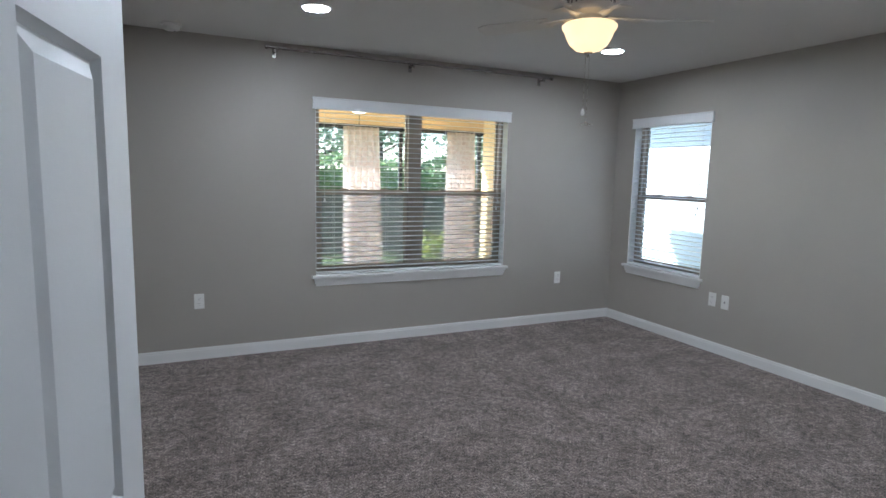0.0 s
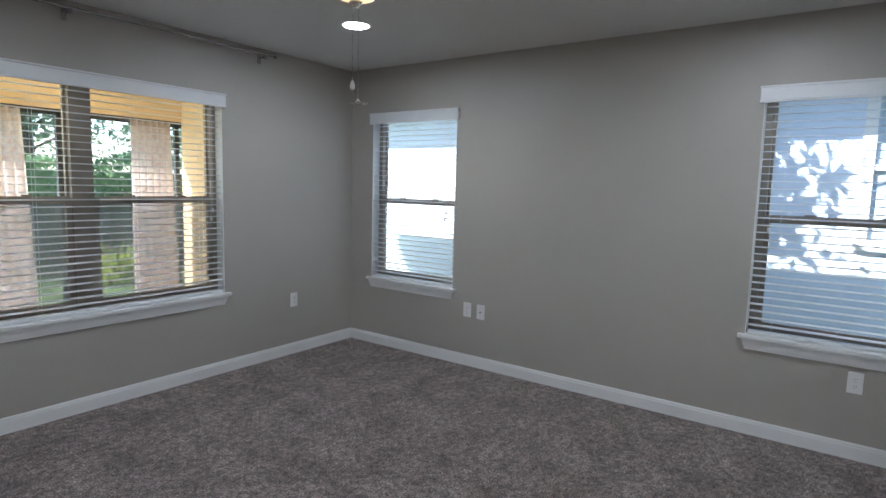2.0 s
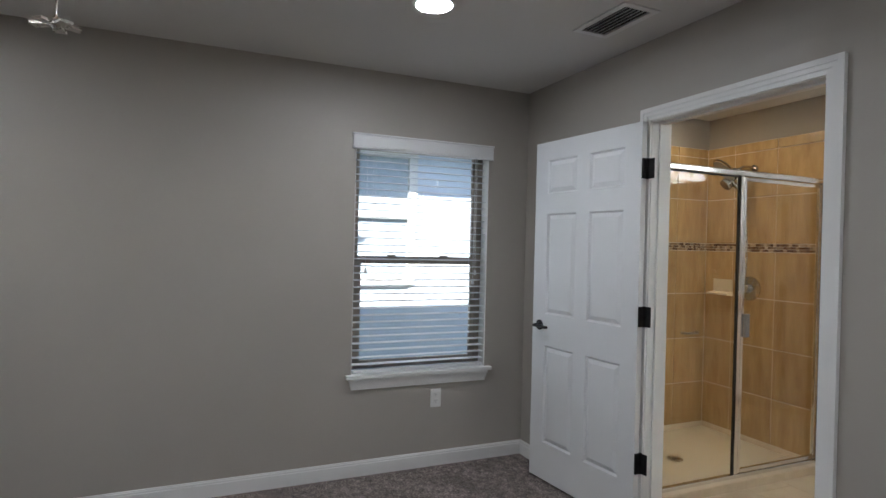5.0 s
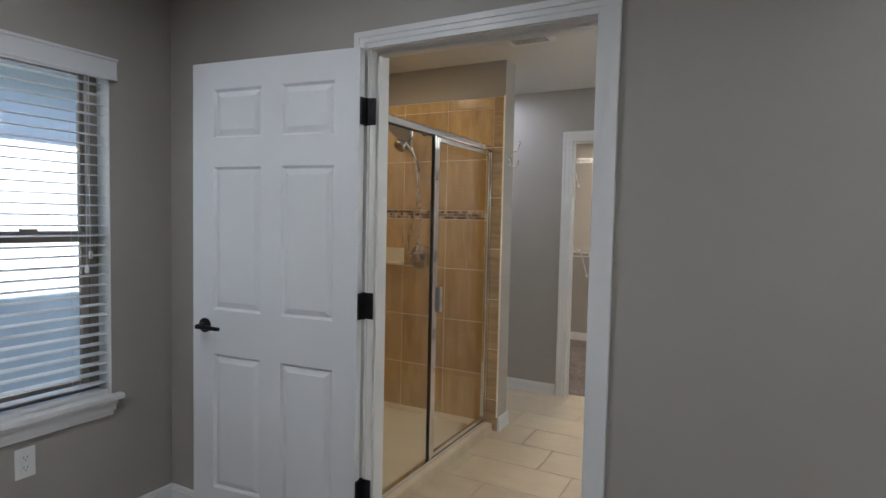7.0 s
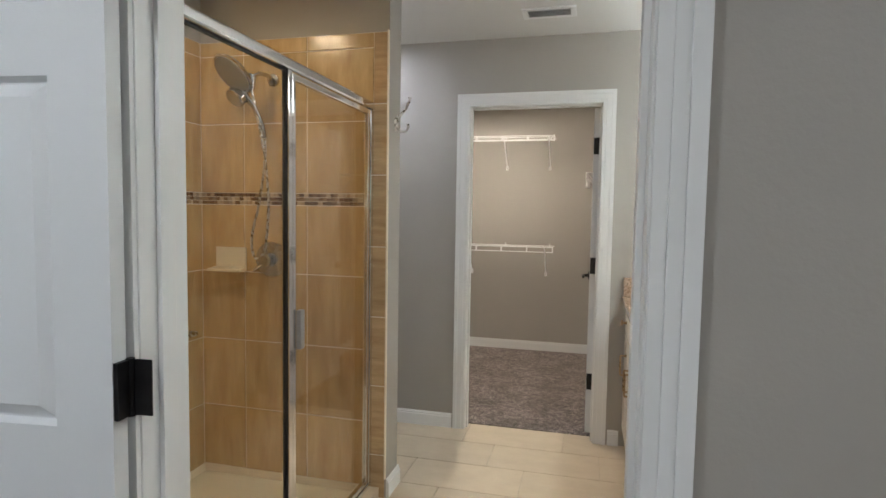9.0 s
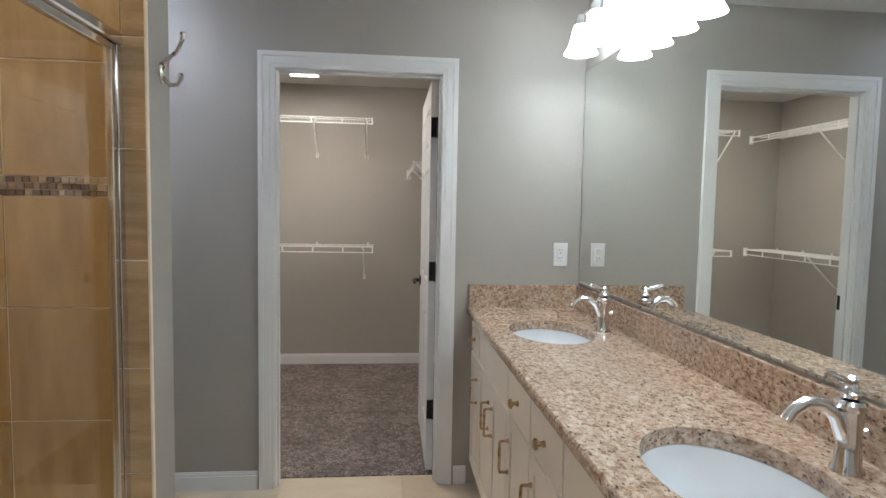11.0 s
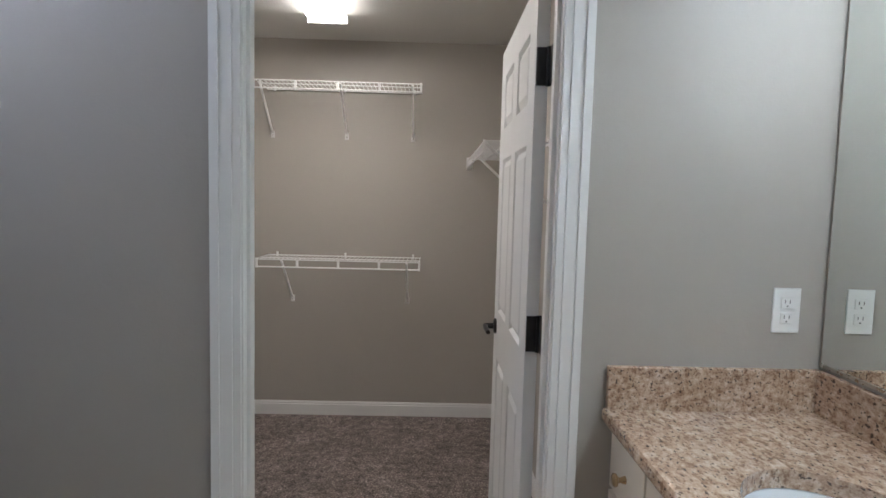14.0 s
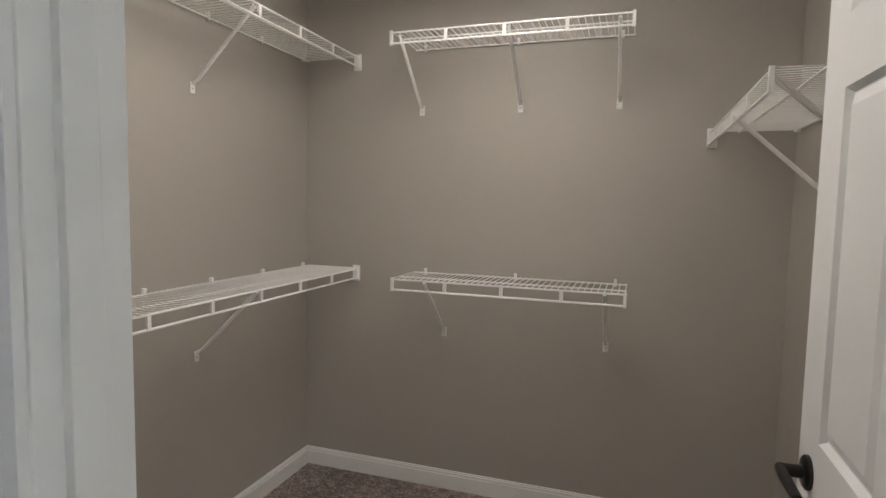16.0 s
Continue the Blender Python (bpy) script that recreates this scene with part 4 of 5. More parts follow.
def counter():
    top = thing("countertop", pose(0, 0, 0), "speckled beige and brown polished granite countertop with backsplash", "countertop")
    bm = bmesh.new()
    x0, x1, z0, z1 = TX0 + 0.002, 2.308, 0.868, CT
    cut = [TY0 + 0.003, (SINKS[0][1] + SINKS[1][1]) / 2, VN]
    n = 48
    for (cx, cy), ya, yb in ((SINKS[0], cut[0], cut[1]), (SINKS[1], cut[1], cut[2])):
        inner, outer = [], []
        for k in range(n):
            a = 2 * math.pi * k / n
            c, s = math.cos(a), math.sin(a)
            inner.append((cx + SA * c, cy + SB * s))
            t = min((x1 - 0.012 - cx) / c if c > 1e-9 else 9, (x0 - cx) / c if c < -1e-9 else 9, (yb - cy) / s if s > 1e-9 else 9, (ya - cy) / s if s < -1e-9 else 9)
            outer.append((cx + t * c, cy + t * s))
        for z, flip in ((z1, False), (z0, True)):
            vi, vo = [bm.verts.new((*p, z)) for p in inner], [bm.verts.new((*p, z)) for p in outer]
            for k in range(n):
                j = (k + 1) % n
                bm.faces.new([vi[k], vo[k], vo[j], vi[j]][:: -1 if flip else 1])
            corners = [(x1 - 0.012, yb), (x0, yb), (x0, ya), (x1 - 0.012, ya)]
            for qx, qy in corners:
                k = max(range(n), key=lambda i: -((outer[i][0] - qx) ** 2 + (outer[i][1] - qy) ** 2))
                for j in ((k + 1) % n, (k - 1) % n):
                    pk, pj = outer[k], outer[j]
                    if abs(pk[0] - pj[0]) > 1e-4 and abs(pk[1] - pj[1]) > 1e-4:
                        bm.faces.new([vo[k], vo[j], bm.verts.new((qx, qy, z))])
            if not flip:
                ring_top = vi
            else:
                for k in range(n):
                    j = (k + 1) % n
                    bm.faces.new([ring_top[k], ring_top[j], vi[j], vi[k]])
    # rounded front nose
    prof = [(x1 - 0.012, z1), (x1 - 0.005, z1 - 0.002), (x1 - 0.001, z1 - 0.008), (x1, z1 - 0.016), (x1, z0 + 0.014), (x1 - 0.002, z0 + 0.006), (x1 - 0.010, z0)]
    for ya, yb in ((cut[0], cut[2]),):
        pa, pb = [bm.verts.new((x, ya, z)) for x, z in prof], [bm.verts.new((x, yb, z)) for x, z in prof]
        for i in range(len(prof) - 1):
            bm.faces.new([pa[i], pa[i + 1], pb[i + 1], pb[i]])
        bm.faces.new(pa + [bm.verts.new((x1 - 0.012, ya, z0))])
    finish("slab", bm, GRANITE, top)
    boxes("backsplash", GRANITE, [(TX0 + 0.002, TY0 + 0.003, CT, TX0 + 0.022, VN, CT + 0.113)], top, 0.002)
    boxes("side_splash", GRANITE, [(TX0 + 0.0225, TY0 + 0.003, CT, 2.300, TY0 + 0.023, CT + 0.113)], top, 0.002)
    return top


counter()


def basin(cx, cy):
    s = thing("sink", pose(cx, cy, 0.868), "white oval undermount porcelain sink", "sink", "vanity sinks")
    bm = bmesh.new()
    add_lathe(bm, [(1.06, -0.002), (1.05, -0.030), (0.98, -0.085), (0.78, -0.135), (0.40, -0.158), (0.10, -0.162), (0.001, -0.162), (0.001, -0.152), (0.09, -0.152), (0.38, -0.148), (0.74, -0.126), (0.93, -0.080), (0.99, -0.025), (1.0, -0.002), (1.06, -0.002)], 48, None, SA, SB, False)
    finish("bowl", bm, PORCELAIN, s, smooth=True)
    lathe("drain_ring", CHROME, [(0.0, -0.150), (0.022, -0.150), (0.026, -0.149), (0.026, -0.153), (0.0, -0.156)], s, 20)
    return s


def faucet(y):
    f = thing("faucet", pose(1.828, y, CT), "chrome single-handle bathroom faucet with a curved spout", "faucet", "vanity faucets")
    lathe("body", CHROME, [(0.0, 0), (0.030, 0), (0.029, 0.006), (0.024, 0.012), (0.0215, 0.06), (0.023, 0.118), (0.028, 0.124), (0.028, 0.132), (0.022, 0.138), (0.0, 0.140)], f, 28)
    tubes("spout", CHROME, [[(0.012, 0, 0.066), (0.032, 0, 0.110), (0.060, 0, 0.132), (0.092, 0, 0.134), (0.118, 0, 0.118), (0.130, 0, 0.100)]], [0.014, 0.0135, 0.013, 0.0125, 0.012, 0.0125], f, 14)
    bm = bmesh.new()
    add_lathe(bm, [(0.012, 0.139), (0.020, 0.144), (0.021, 0.152), (0.012, 0.160), (0.009, 0.170), (0.012, 0.176), (0.006, 0.184), (0.0, 0.186)], 24)
    add_tube(bm, [(0.0, 0, 0.170), (0.024, 0.006, 0.178), (0.055, 0.012, 0.190), (0.066, 0.014, 0.192)], [0.006, 0.0075, 0.0085, 0.004], 10)
    finish("handle", bm, CHROME, f, smooth=True)
    bm = bmesh.new()
    add_tube(bm, [(-0.018, 0, 0.074), (-0.034, 0, 0.074), (-0.040, 0, 0.074)], [0.004, 0.009, 0.006], 10)
    finish("lift_knob", bm, CHROME, f, smooth=True)
    return f


for cx, cy in SINKS:
    basin(cx, cy)
faucet(-1.785)
faucet(-0.545)

mirror = thing("mirror", pose(TX0, 0, 0), "large frameless wall mirror above the vanity", "mirror")
boxes("glass", MIRROR, [(0.002, TY0 + 0.012, 1.040, 0.0065, VN - 0.02, 2.080)], mirror)
boxes("clip_channel", BRUSHED, [(0.001, TY0 + 0.010, 1.030, 0.010, VN - 0.018, 1.039)], mirror, 0.001)
boxes("mirror_edge", FRAME_B, [(0.001, TY0 + 0.007, 1.040, 0.0066, TY0 + 0.0115, 2.080), (0.001, TY0 + 0.007, 2.081, 0.0066, VN - 0.02, 2.084)], mirror)


def vanity_light(yc):
    v = thing("vanity_light", pose(TX0, yc, 2.235), "chrome bar vanity light with lit frosted bell shades", "wall light", "lights above the mirror")
    boxes("back_plate", CHROME, [(0.001, -0.36, -0.055, 0.020, 0.36, 0.045)], v, 0.008)
    for y in (-0.285, -0.095, 0.095, 0.285):
        tubes("arm", CHROME, [[(0.018, y, 0.0), (0.060, y, 0.032), (0.105, y, 0.036), (0.128, y, 0.010)]], 0.0085, v, 10)
        lathe("socket_cup", CHROME, [(0.0, 0.022), (0.018, 0.020), (0.027, 0.0), (0.030, -0.024), (0.0, -0.024)], v, 22, Matrix.Translation((0.130, y, 0)))
        lathe("bulb", BULB_GLOW, [(0.0, -0.060), (0.022, -0.066), (0.031, -0.090), (0.030, -0.112), (0.018, -0.126), (0.0, -0.130)], v, 20, Matrix.Translation((0.130, y, 0)))
        lathe("bell_shade", BELL_GLOW, [(0.028, -0.020), (0.036, -0.034), (0.044, -0.070), (0.054, -0.110), (0.070, -0.140), (0.074, -0.147), (0.070, -0.146), (0.050, -0.108), (0.040, -0.070), (0.030, -0.034)], v, 28, Matrix.Translation((0.130, y, 0)))
    return v


vanity_light(-1.785)
vanity_light(-0.545)


# ---- closet ----
def wire_shelf(m, length, brackets, label, end_left, end_right, depth=0.300):
    """White ventilated shelf; local x along the wall, y out from it, z = 0 at the deck."""
    s = thing("wire_shelf", m, label, "wire shelf", "closet wire shelves")
    bm = bmesh.new()
    for y in (0.010, depth * 0.66, depth):
        add_tube(bm, [(0, y, 0), (length, y, 0)], 0.0040, 6)
    n = int(length / 0.0254)
    for i in range(n + 1):
        x = 0.003 + (length - 0.006) * i / n
        add_tube(bm, [(x, 0.008, 0.0045), (x, depth, 0.0045)], 0.0019, 5)
        add_tube(bm, [(x, depth, 0.0045), (x, depth + 0.003, -0.002)], 0.0016, 5)
    tagged(finish("wire_deck", bm, WIREW, s), kind="stuff")
    bm = bmesh.new()
    add_tube(bm, [(0, depth, -0.045), (length, depth, -0.045)], 0.0046, 6)
    k = max(2, round(length / 0.27))
    for i in range(1, k):
        x = length * i / k
        add_box(bm, x - 0.007, depth - 0.004, -0.047, x + 0.007, depth + 0.004, 0.002)
    for x, on in ((0.003, not end_left), (length - 0.003, not end_right)):
        if on:
            add_box(bm, x - 0.006, depth - 0.005, -0.051, x + 0.006, depth + 0.006, 0.008)
    finish("front_lip", bm, WIREW, s)
    for x in brackets:
        bm = bmesh.new()
        add_tube(bm, [(x, depth - 0.010, -0.006), (x, 0.030, -0.255), (x, 0.006, -0.268)], 0.0075, 8)
        add_box(bm, x - 0.012, 0.0005, -0.305, x + 0.012, 0.005, -0.262)
        finish("support_bracket", bm, WIREW, s)
        lathe("screw", BRUSHED, [(0.0, 0.0), (0.004, 0.0), (0.003, 0.002), (0.0, 0.002)], s, 10, pose(x, 0.005, -0.288, -90))
    for i in range(max(3, int(length / 0.27))):
        x = 0.05 + (length - 0.1) * i / (max(3, int(length / 0.27)) - 1)
        boxes("wall_clip", WIREW, [(x - 0.006, 0.0005, -0.010, x + 0.006, 0.016, 0.022)], s, 0.002)
    for x, on, d in ((0.0, end_left, 1), (length, end_right, -1)):
        if on:
            boxes("end_bracket", WIREW, [(x, depth - 0.028, -0.062, x + d * 0.006, depth + 0.012, 0.018), (x + d * 0.006, depth - 0.010, -0.052, x + d * 0.030, depth + 0.008, 0.006)], s, 0.002)
    return s


on_south = pose(2.844, CY0, 0)
wire_shelf(on_south @ pose(0, 0, 2.125), 0.990, (0.053, 0.480, 0.955), "white wire closet shelf mounted high on the wall", False, False)
wire_shelf(on_south @ pose(-0.012, 0, 1.066), 0.985, (0.08, 0.835), "white wire closet shelf mounted at mid height", False, False)
# along the east wall, from the south wall northward
east_run = pose(BX1, CY0 + 0.002, 0, 0, 0, 90)
wire_shelf(east_run @ pose(0, 0, 2.110), 2.10, (0.80, 1.70), "long white wire closet shelf mounted high", True, False)
wire_shelf(east_run @ pose(0, 0, 1.065), 2.10, (0.80, 1.70), "long white wire closet shelf mounted at mid height", True, False)
west_run = pose(CX0, CY0 + 1.14, 0, 0, 0, -90)
wire_shelf(west_run @ pose(0, 0, 1.712), 1.138, (0.04, 0.62), "white wire closet shelf behind the open door", False, True, 0.312)

tube = thing("closet_light", pose(3.362, -3.515, H), "rectangular white fluorescent closet light, switched on", "ceiling light")
boxes("base", TRIM, [(-0.10, -0.61, -0.022, 0.10, 0.61, 0)], tube, 0.003)
bm = bmesh.new()
add_frustum(bm, [(-0.108, -0.605, -0.022), (0.108, -0.605, -0.022), (0.108, 0.605, -0.022), (-0.108, 0.605, -0.022)],
            [(-0.090, -0.595, -0.050), (0.090, -0.595, -0.050), (0.090, 0.595, -0.050), (-0.090, 0.595, -0.050)])
finish("diffuser", bm, TUBE_GLOW, tube, 0.004)
for y in (-0.613, 0.613):
    boxes("end_cap", TRIM, [(-0.110, y - 0.007, -0.054, 0.110, y + 0.007, 0)], tube, 0.003)


# ---- outside ----
GZ = -0.14
setting(boxes("ground", GRASS, [(-300, -300, GZ - 0.3, 300, 300, GZ)]), "mown green lawn", "lawn")
setting(boxes("patio_slab", CONCRETE, [(-1.0, BY1 + OUT, GZ, 4.62, 7.75, -0.02)]), "grey concrete slab of the covered porch", "patio")
setting(boxes("ceiling_porch", YELLOW, [(-1.0, BY1 + OUT, 2.60, 4.62, 7.75, 2.72)]), "pale yellow porch ceiling", "ceiling")
setting(boxes("wall_porch_east", YELLOW, [(4.32, BY1 + OUT, -0.02, 4.62, 7.45, 2.60)]), "yellow stucco porch side wall", "wall")
setting(boxes("wall_house_outer", YELLOW, [(-1.0, BY1 + OUT, -0.02, WN[0] - 0.02, BY1 + OUT + 0.015, 2.60), (WN[1] + 0.02, BY1 + OUT, -0.02, 4.32, BY1 + OUT + 0.015, 2.60),
                                            (WN[0] - 0.02, BY1 + OUT, WZ1 + 0.02, WN[1] + 0.02, BY1 + OUT + 0.015, 2.60), (WN[0] - 0.02, BY1 + OUT, -0.02, WN[1] + 0.02, BY1 + OUT + 0.015, WZ0 - 0.02)]), "yellow stucco outer wall", "wall")
setting(boxes("beam_porch", YELLOW, [(-1.0, 7.45, 2.10, 4.62, 7.72, 2.60)]), "yellow stucco porch header beam", "beam")
setting(boxes("roof", ROOFM, [(-3.0, -6.5, 2.73, 5.25, 5.0, 2.90), (-1.1, 5.0, 2.73, 5.25, 7.80, 2.90)]), "grey shingle roof edge over the house", "roof")
scr = setting(boxes("screen_enclosure", FENCE, [(x, 7.50, -0.02, x + 0.05, 7.55, 2.10) for x in (-0.9, 0.45, 1.75, 3.05, 4.27)] + [(-0.9, 7.50, 2.04, 4.40, 7.55, 2.10), (-0.9, 7.50, -0.02, 4.40, 7.55, 0.05)], bev=0.003), "dark aluminium porch screen frame", "screen frame")


def curtain(x0, x1, y, seed):
    c = thing("outdoor_curtain", pose(x0, y, 0), "pink printed outdoor curtain hanging on the porch", "curtain", "porch curtains")
    rnd = random.Random(seed)
    bm = bmesh.new()
    n, rows = 64, 14
    ph = rnd.random() * 6
    grid = []
    for j in range(rows + 1):
        z = j / rows
        w = (x1 - x0) * (1.0 - 0.14 * z)
        grid.append([bm.verts.new((w * i / n, 0.055 * math.sin(i * 2 * math.pi / 10.5 + ph + 0.3 * math.sin(3 * z)) * (1.05 - 0.35 * z), 0.02 + 2.04 * z)) for i in range(n + 1)])
    for j in range(rows):
        for i in range(n):
            bm.faces.new([grid[j][i], grid[j][i + 1], grid[j + 1][i + 1], grid[j + 1][i]])
    o = finish("cloth", bm, CURTAIN, c, smooth=True)
    s = o.modifiers.new("thick", "SOLIDIFY")
    s.thickness = 0.003
    tubes("hanging_rod", FENCE, [[(-0.08, 0, 2.065), (x1 - x0 + 0.08, 0, 2.065)]], 0.011, c, 10)
    return c


curtain(2.24, 2.80, 7.36, 1)
curtain(3.70, 4.20, 7.36, 2)

pf = thing("porch_light", pose(1.96, 5.77, 2.60), "white opal pendant light on the porch ceiling", "ceiling light")
lathe("base", TRIM, [(0.0, 0), (0.075, 0), (0.070, -0.030), (0.022, -0.045), (0.016, -0.06), (0.016, -0.40), (0.0, -0.40)], pf)
lathe("dome", PORCH_GLOW, [(0.018, -0.385), (0.110, -0.405), (0.145, -0.430), (0.140, -0.465), (0.105, -0.510), (0.050, -0.535), (0.0, -0.540)], pf)
tubes("pull_chain", FENCE, [[(0.0, 0.0, -0.538), (0.0, 0.0, -0.680)]], 0.003, pf, 6)


def foliage(name, mat, seed, count, place, size, label, cat, kind="stuff", parent=None):
    rnd = random.Random(seed)
    verts, faces = [], []
    for _ in range(count):
        p = Vector(place(rnd))
        a, b = Vector((rnd.gauss(0, 1), rnd.gauss(0, 1), rnd.gauss(0, 1))).normalized(), Vector((rnd.gauss(0, 1), rnd.gauss(0, 1), rnd.gauss(0, 1))).normalized()
        b = (b - a * a.dot(b)).normalized()
        s = size * rnd.uniform(0.6, 1.4)
        k = len(verts)
        verts += [p - a * s, p + b * s * 0.45, p + a * s, p - b * s * 0.45]
        faces.append((k, k + 1, k + 2, k + 3))
    me = bpy.data.meshes.new(name)
    me.from_pydata([tuple(v) for v in verts], [], faces)
    me.materials.append(mat)
    o = new(name, me)
    if parent is not None:
        o.parent = parent
        return tagged(o, kind=kind)
    return tagged(o, label, cat, kind=kind)


def hedge_place(r):
    x = r.uniform(-4, 12)
    top = 1.72 + 0.10 * math.sin(x * 2.1) + 0.06 * math.sin(x * 5.3)
    side = r.random()
    if side < 0.55:
        return (x, 12.2 + r.gauss(0, 0.07), GZ + (top - GZ) * r.random())
    return (x, r.uniform(12.2, 13.4), top + r.gauss(0, 0.06))


hedge_core = setting(boxes("hedge_core", HEDGE_L, [(-4, 12.35, GZ, 12, 13.3, 1.55)]), "dark inner mass of the clipped hedge", "hedge")
foliage("hedge", HEDGE_L, 3, 16000, hedge_place, 0.055, "clipped green hedge along the garden edge", "hedge")
foliage("shrub", LIME_L, 5, 900, lambda r: (4.75 + r.gauss(0, 0.22), 9.9 + r.gauss(0, 0.2), GZ + abs(r.gauss(0.22, 0.14))), 0.05, "low yellow-green leafy shrub beyond the porch", "shrub")

fen = thing("garden_fence", pose(0, 11.2, GZ), "dark metal picket fence across the garden", "fence")
boxes("rail", FENCE, [(-4, -0.015, 0.15, 12, 0.015, 0.19)], fen)
boxes("rail", FENCE, [(-4, -0.015, 1.16, 12, 0.015, 1.20)], fen)
tagged(boxes("pickets", FENCE, [(-4 + 0.11 * i, -0.009, 0.02, -4 + 0.11 * i + 0.018, 0.009, 1.28) for i in range(146)], fen), kind="stuff")


def tree(x, y, h, spread, seed, low=0.25, puff=0.42, leaves=3600, label="tall leafy green tree behind the hedge", group="trees behind the garden"):
    t = thing("tree", pose(x, y, GZ), label, "tree", group)
    r = random.Random(seed)
    bm = bmesh.new()
    add_tube(bm, [(0, 0, 0), (0.05, 0.03, h * 0.3), (0.0, 0.08, h * 0.6), (0.05, 0.0, h * 0.9)], [0.17, 0.13, 0.09, 0.03], 9)
    tips = []
    for k in range(9):
        a, z = r.uniform(0, 6.3), h * r.uniform(low, 0.8)
        e = Vector((math.cos(a) * spread * r.uniform(0.5, 1), math.sin(a) * spread * r.uniform(0.5, 1), z + h * r.uniform(0.05, 0.2)))
        add_tube(bm, [(0.03, 0.03, z), (e.x * 0.5, e.y * 0.5, (z + e.z) / 2 + 0.1), tuple(e)], [0.06, 0.035, 0.012], 7)
        tips += [e, Vector((e.x * 0.6, e.y * 0.6, (z + e.z) / 2 + 0.2))]
    tips.append(Vector((0.05, 0, h * 0.92)))
    finish("trunk", bm, BARK, t, smooth=True)

    def place(q):
        c = q.choice(tips)
        return (c.x + q.gauss(0, puff), c.y + q.gauss(0, puff), c.z + q.gauss(0, puff * 0.8))
    foliage("leaves", TREE_L, seed + 50, leaves, place, 0.085, "", "", parent=t)
    return t


for i, (x, y, h) in enumerate(((-1.5, 15.5, 6.0), (1.3, 16.5, 7.0), (3.4, 15.0, 5.5), (5.6, 16.0, 7.0), (8.2, 15.2, 6.0), (10.8, 16.6, 7.0), (2.4, 19.5, 8.0), (6.8, 20.0, 8.5))):
    tree(x, y, h, 1.7, 20 + i)

# unseen tree, added only to dapple the neighbour's wall with shade
tree(5.80, 2.75, 4.3, 0.85, 71, 0.62, 0.22, 1150, "unseen small tree added to shade the house next door", "")

# neighbouring house across the side yard
NX = 7.15
nb = thing("neighbour_house", pose(NX, 0, GZ), "white stucco house next door with a shingle roof", "house")
NWY, NWZ = (0.145, 0.940), (1.02 - GZ, 2.40 - GZ)
bm = bmesh.new()
for a, b, z0, z1 in ((-9, NWY[0], 0, 3.0), (NWY[1], 10, 0, 3.0), (NWY[0], NWY[1], 0, NWZ[0]), (NWY[0], NWY[1], NWZ[1], 3.0)):
    add_box(bm, 0, a, z0, 0.25, b, z1)
add_box(bm, 0.25, -9, 0, 7, -8.75, 3.0)
add_box(bm, 0.25, 9.75, 0, 7, 10, 3.0)
add_box(bm, 6.75, -8.75, 0, 7, 9.75, 3.0)
finish("wall", bm, STUCCO, nb)
bm = bmesh.new()
add_frustum(bm, [(-0.50, -9.6, 2.86), (7.6, -9.6, 2.86), (7.6, 10.6, 2.86), (-0.50, 10.6, 2.86)], [(3.3, -6, 4.9), (3.7, -6, 4.9), (3.7, 7, 4.9), (3.3, 7, 4.9)])
finish("roof", bm, ROOFM, nb)
boxes("fascia", TRIM, [(-0.52, -9.6, 2.70, -0.48, 10.6, 2.90)], nb)
boxes("soffit", TRIM, [(-0.48, -9.6, 2.82, 0.0, 10.6, 2.85)], nb)
nw = boxes("window", TRIM, [(-0.03, NWY[0] - 0.07, NWZ[0] - 0.07, 0.06, NWY[0] + 0.03, NWZ[1] + 0.07), (-0.03, NWY[1] - 0.03, NWZ[0] - 0.07, 0.06, NWY[1] + 0.07, NWZ[1] + 0.07),
                            (-0.03, NWY[0] + 0.03, NWZ[1] - 0.03, 0.06, NWY[1] - 0.03, NWZ[1] + 0.07), (-0.05, NWY[0] + 0.03, NWZ[0] - 0.07, 0.06, NWY[1] - 0.03, NWZ[0] + 0.03),
                            (-0.01, NWY[0] + 0.03, (NWZ[0] + NWZ[1]) / 2 - 0.025, 0.05, NWY[1] - 0.03, (NWZ[0] + NWZ[1]) / 2 + 0.025)], nb, 0.004)
boxes("pane", SKYPANE, [(0.03, NWY[0] + 0.03, NWZ[0] + 0.03, 0.04, NWY[1] - 0.03, NWZ[1] - 0.03)], nw)


# ---- tile pieces ----
TILES = {}


def piece(name, parent, w, d, h, m, mat, bev=0.0012):
    """One tile of size w x d x h, lying with its corner at m's origin; alike pieces share a mesh."""
    key = (name, round(w, 4), round(d, 4), round(h, 4), mat.name)
    if key not in TILES:
        bm = bmesh.new()
        r = lambda i, z: [(i, i, z), (w - i, i, z), (w - i, d - i, z), (i, d - i, z)]
        add_frustum(bm, r(0, 0), r(0, h - bev))
        add_frustum(bm, r(0, h - bev), r(bev, h))
        bmesh.ops.recalc_face_normals(bm, faces=bm.faces)
        me = bpy.data.meshes.new(name)
        bm.to_mesh(me)
        bm.free()
        me.materials.append(mat)
        TILES[key] = me
    o = new(name, TILES[key])
    o.parent = parent
    o.matrix_basis = m
    return o


PITCH = 0.345
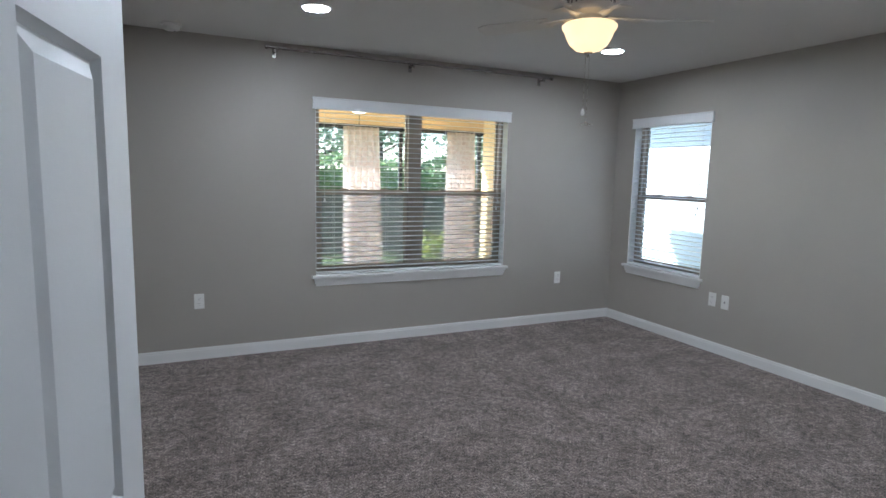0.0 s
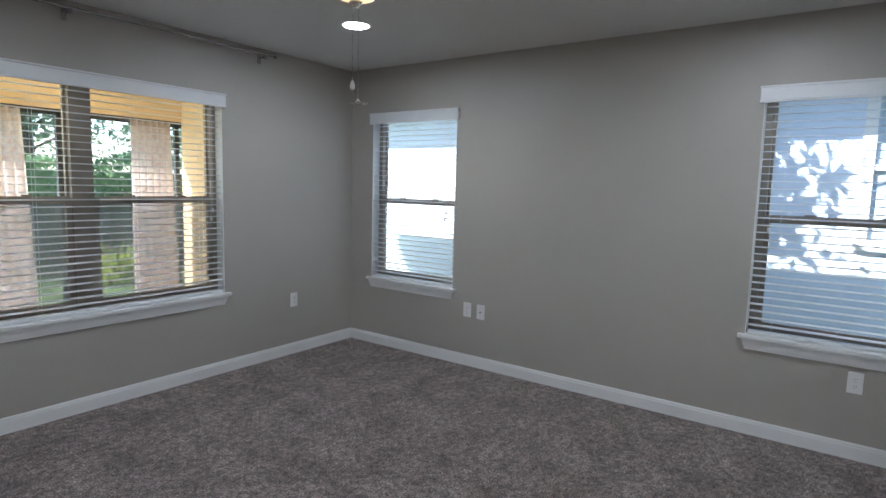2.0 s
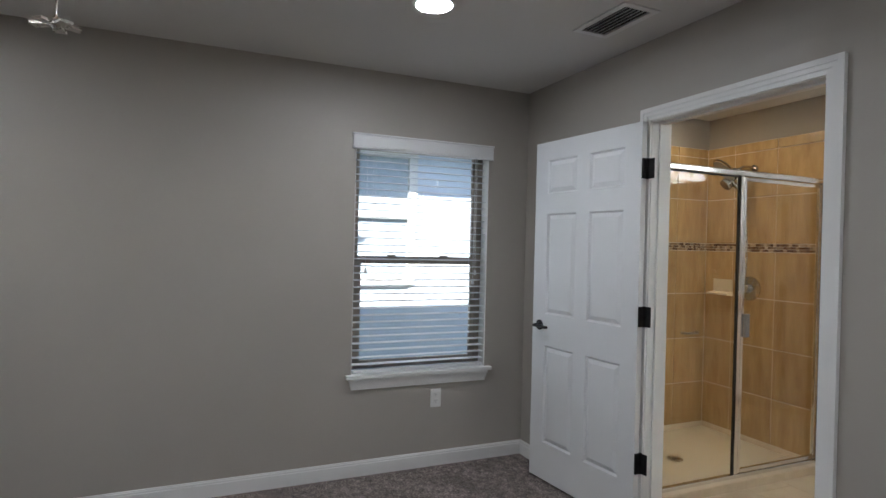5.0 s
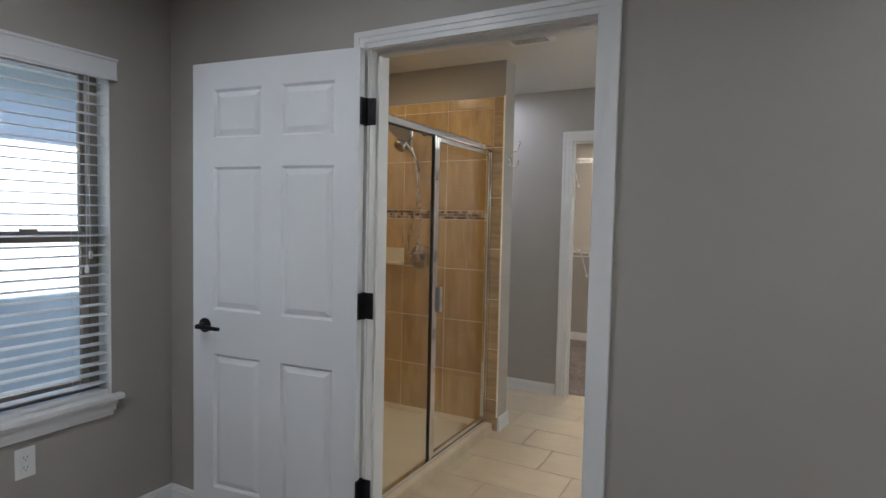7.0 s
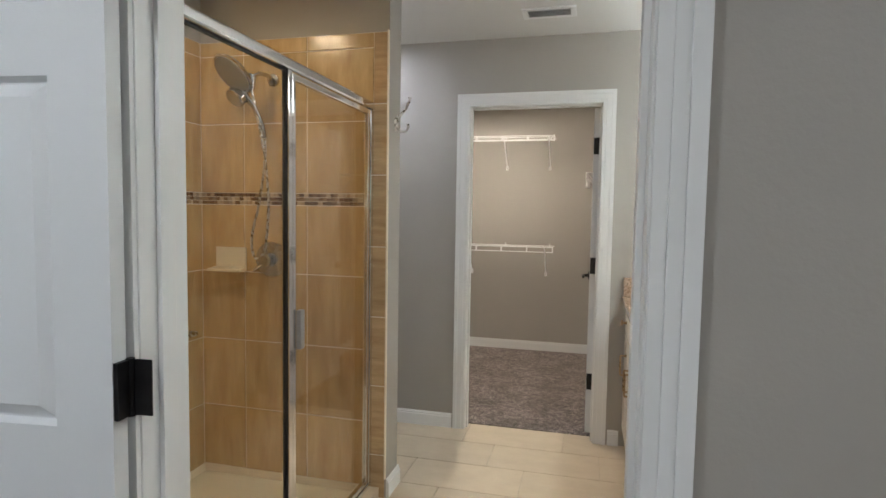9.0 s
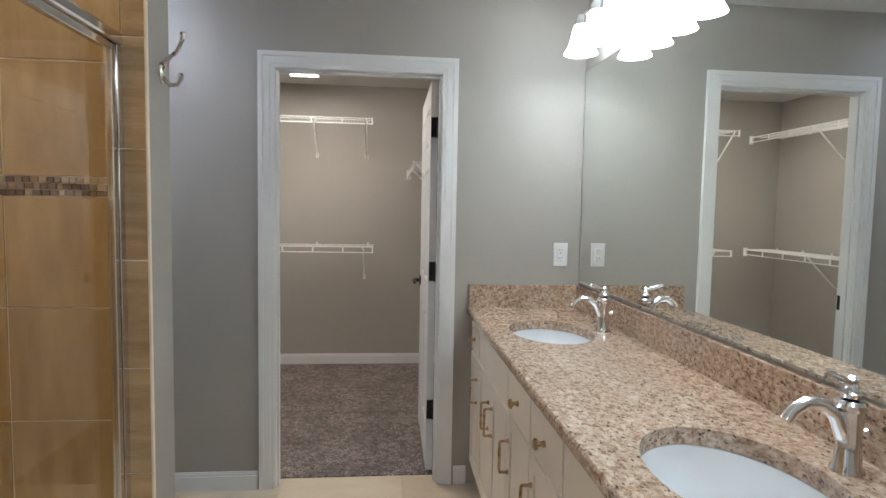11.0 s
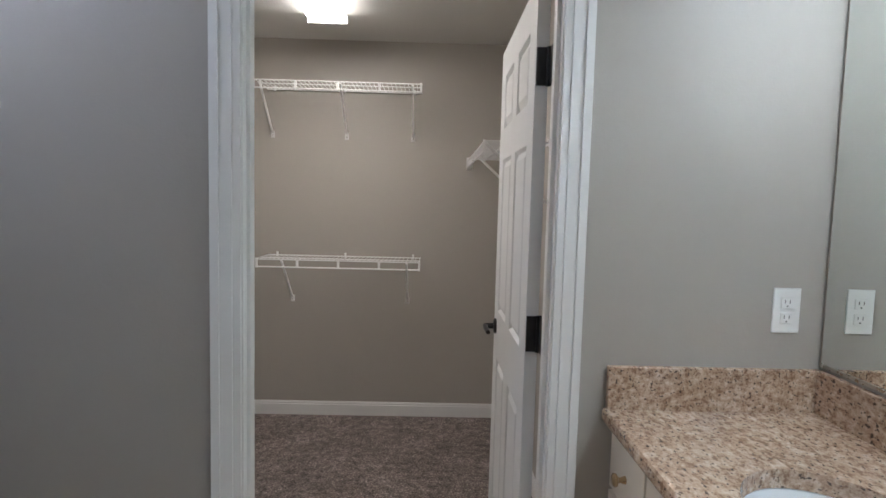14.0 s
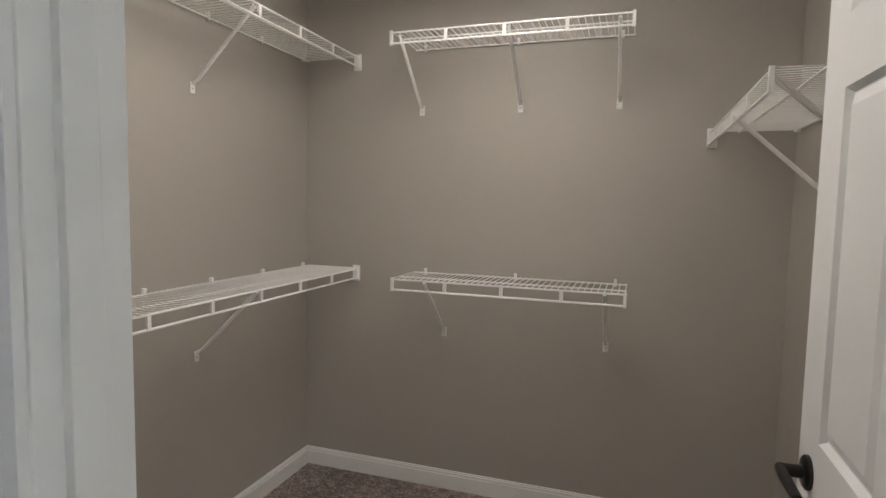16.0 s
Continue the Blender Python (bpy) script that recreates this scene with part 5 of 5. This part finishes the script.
# each face: a matrix whose x runs along the wall, y up, z out of the wall, and the stretch of wall with its first joint
FACES = [(pose(BX1, -1.379, 0, 90, 0, 180), 0.0, 0.937, 0.250), (pose(BX1 - 0.006, TY1 - 0.006, 0, 90, 0, -90), 0.0, 1.549, 0.20), (pose(3.435, TY1 - 0.006, 0, 90, 0, 0), 0.0, 0.99, 0.07)]
for m, a0, a1, first in FACES:
    joints = [a0] + [first + PITCH * i for i in range(8) if a0 < first + PITCH * i < a1 - 0.02] + [a1]
    for p, q in zip(joints, joints[1:]):
        for z0, z1 in TILE_Z:
            piece("tile", shower_walls, q - p - GAP, z1 - z0 - GAP, 0.0035, m @ pose(p + GAP / 2, z0 + GAP / 2, 0), SHOWER_TILE)
# border column of half tiles at the open end of the shower wall
cuts = [0.0, 0.211, 0.550, 0.884, 1.219, 1.556, 1.886, 2.213]
for z0, z1 in zip(cuts, cuts[1:]):
    piece("tile", shower_walls, 0.066, z1 - z0 - GAP, 0.0042, pose(BX1, -1.379, 0, 90, 0, 180) @ pose(0.9375, z0 + GAP / 2, 0), BORDER_TILE)
rnd = random.Random(8)
for m, a0, a1, _ in FACES[:2]:
    for row in range(3):
        x = a0 + (0.0 if row % 2 else -0.014)
        while x < a1 - 0.008:
            w = rnd.choice((0.020, 0.024, 0.024))
            s, e = max(x, a0), min(x + w, a1)
            if e - s > 0.006:
                piece("mosaic_piece", shower_walls, round(e - s - 0.002, 4), 0.0172, 0.0045, m @ pose(s + 0.001, 1.4108 + row * 0.0192, 0), MOSAIC, 0.001)
            x += w
FW, FD = 0.600, 0.300
for j in range(9):        # rows from the closet door northward, each set a third of a tile further west
    y0, y1 = -2.460 + FD * j, min(-2.460 + FD * (j + 1), TY1)
    x = 2.620 - 0.205 * j
    while x > TX0:
        x -= FW
    while x < BX1:
        a, b = max(x, TX0), min(x + FW, BX1)
        if b > 2.15 and b - a > 0.03 and y1 - y0 > 0.02:
            piece("tile", floor_bath, b - a - 0.003, y1 - y0 - 0.003, 0.006, Matrix.Translation((a + 0.0015, y0 + 0.0015, -0.006)), FLOOR_TILE, 0.001)
        x += FW
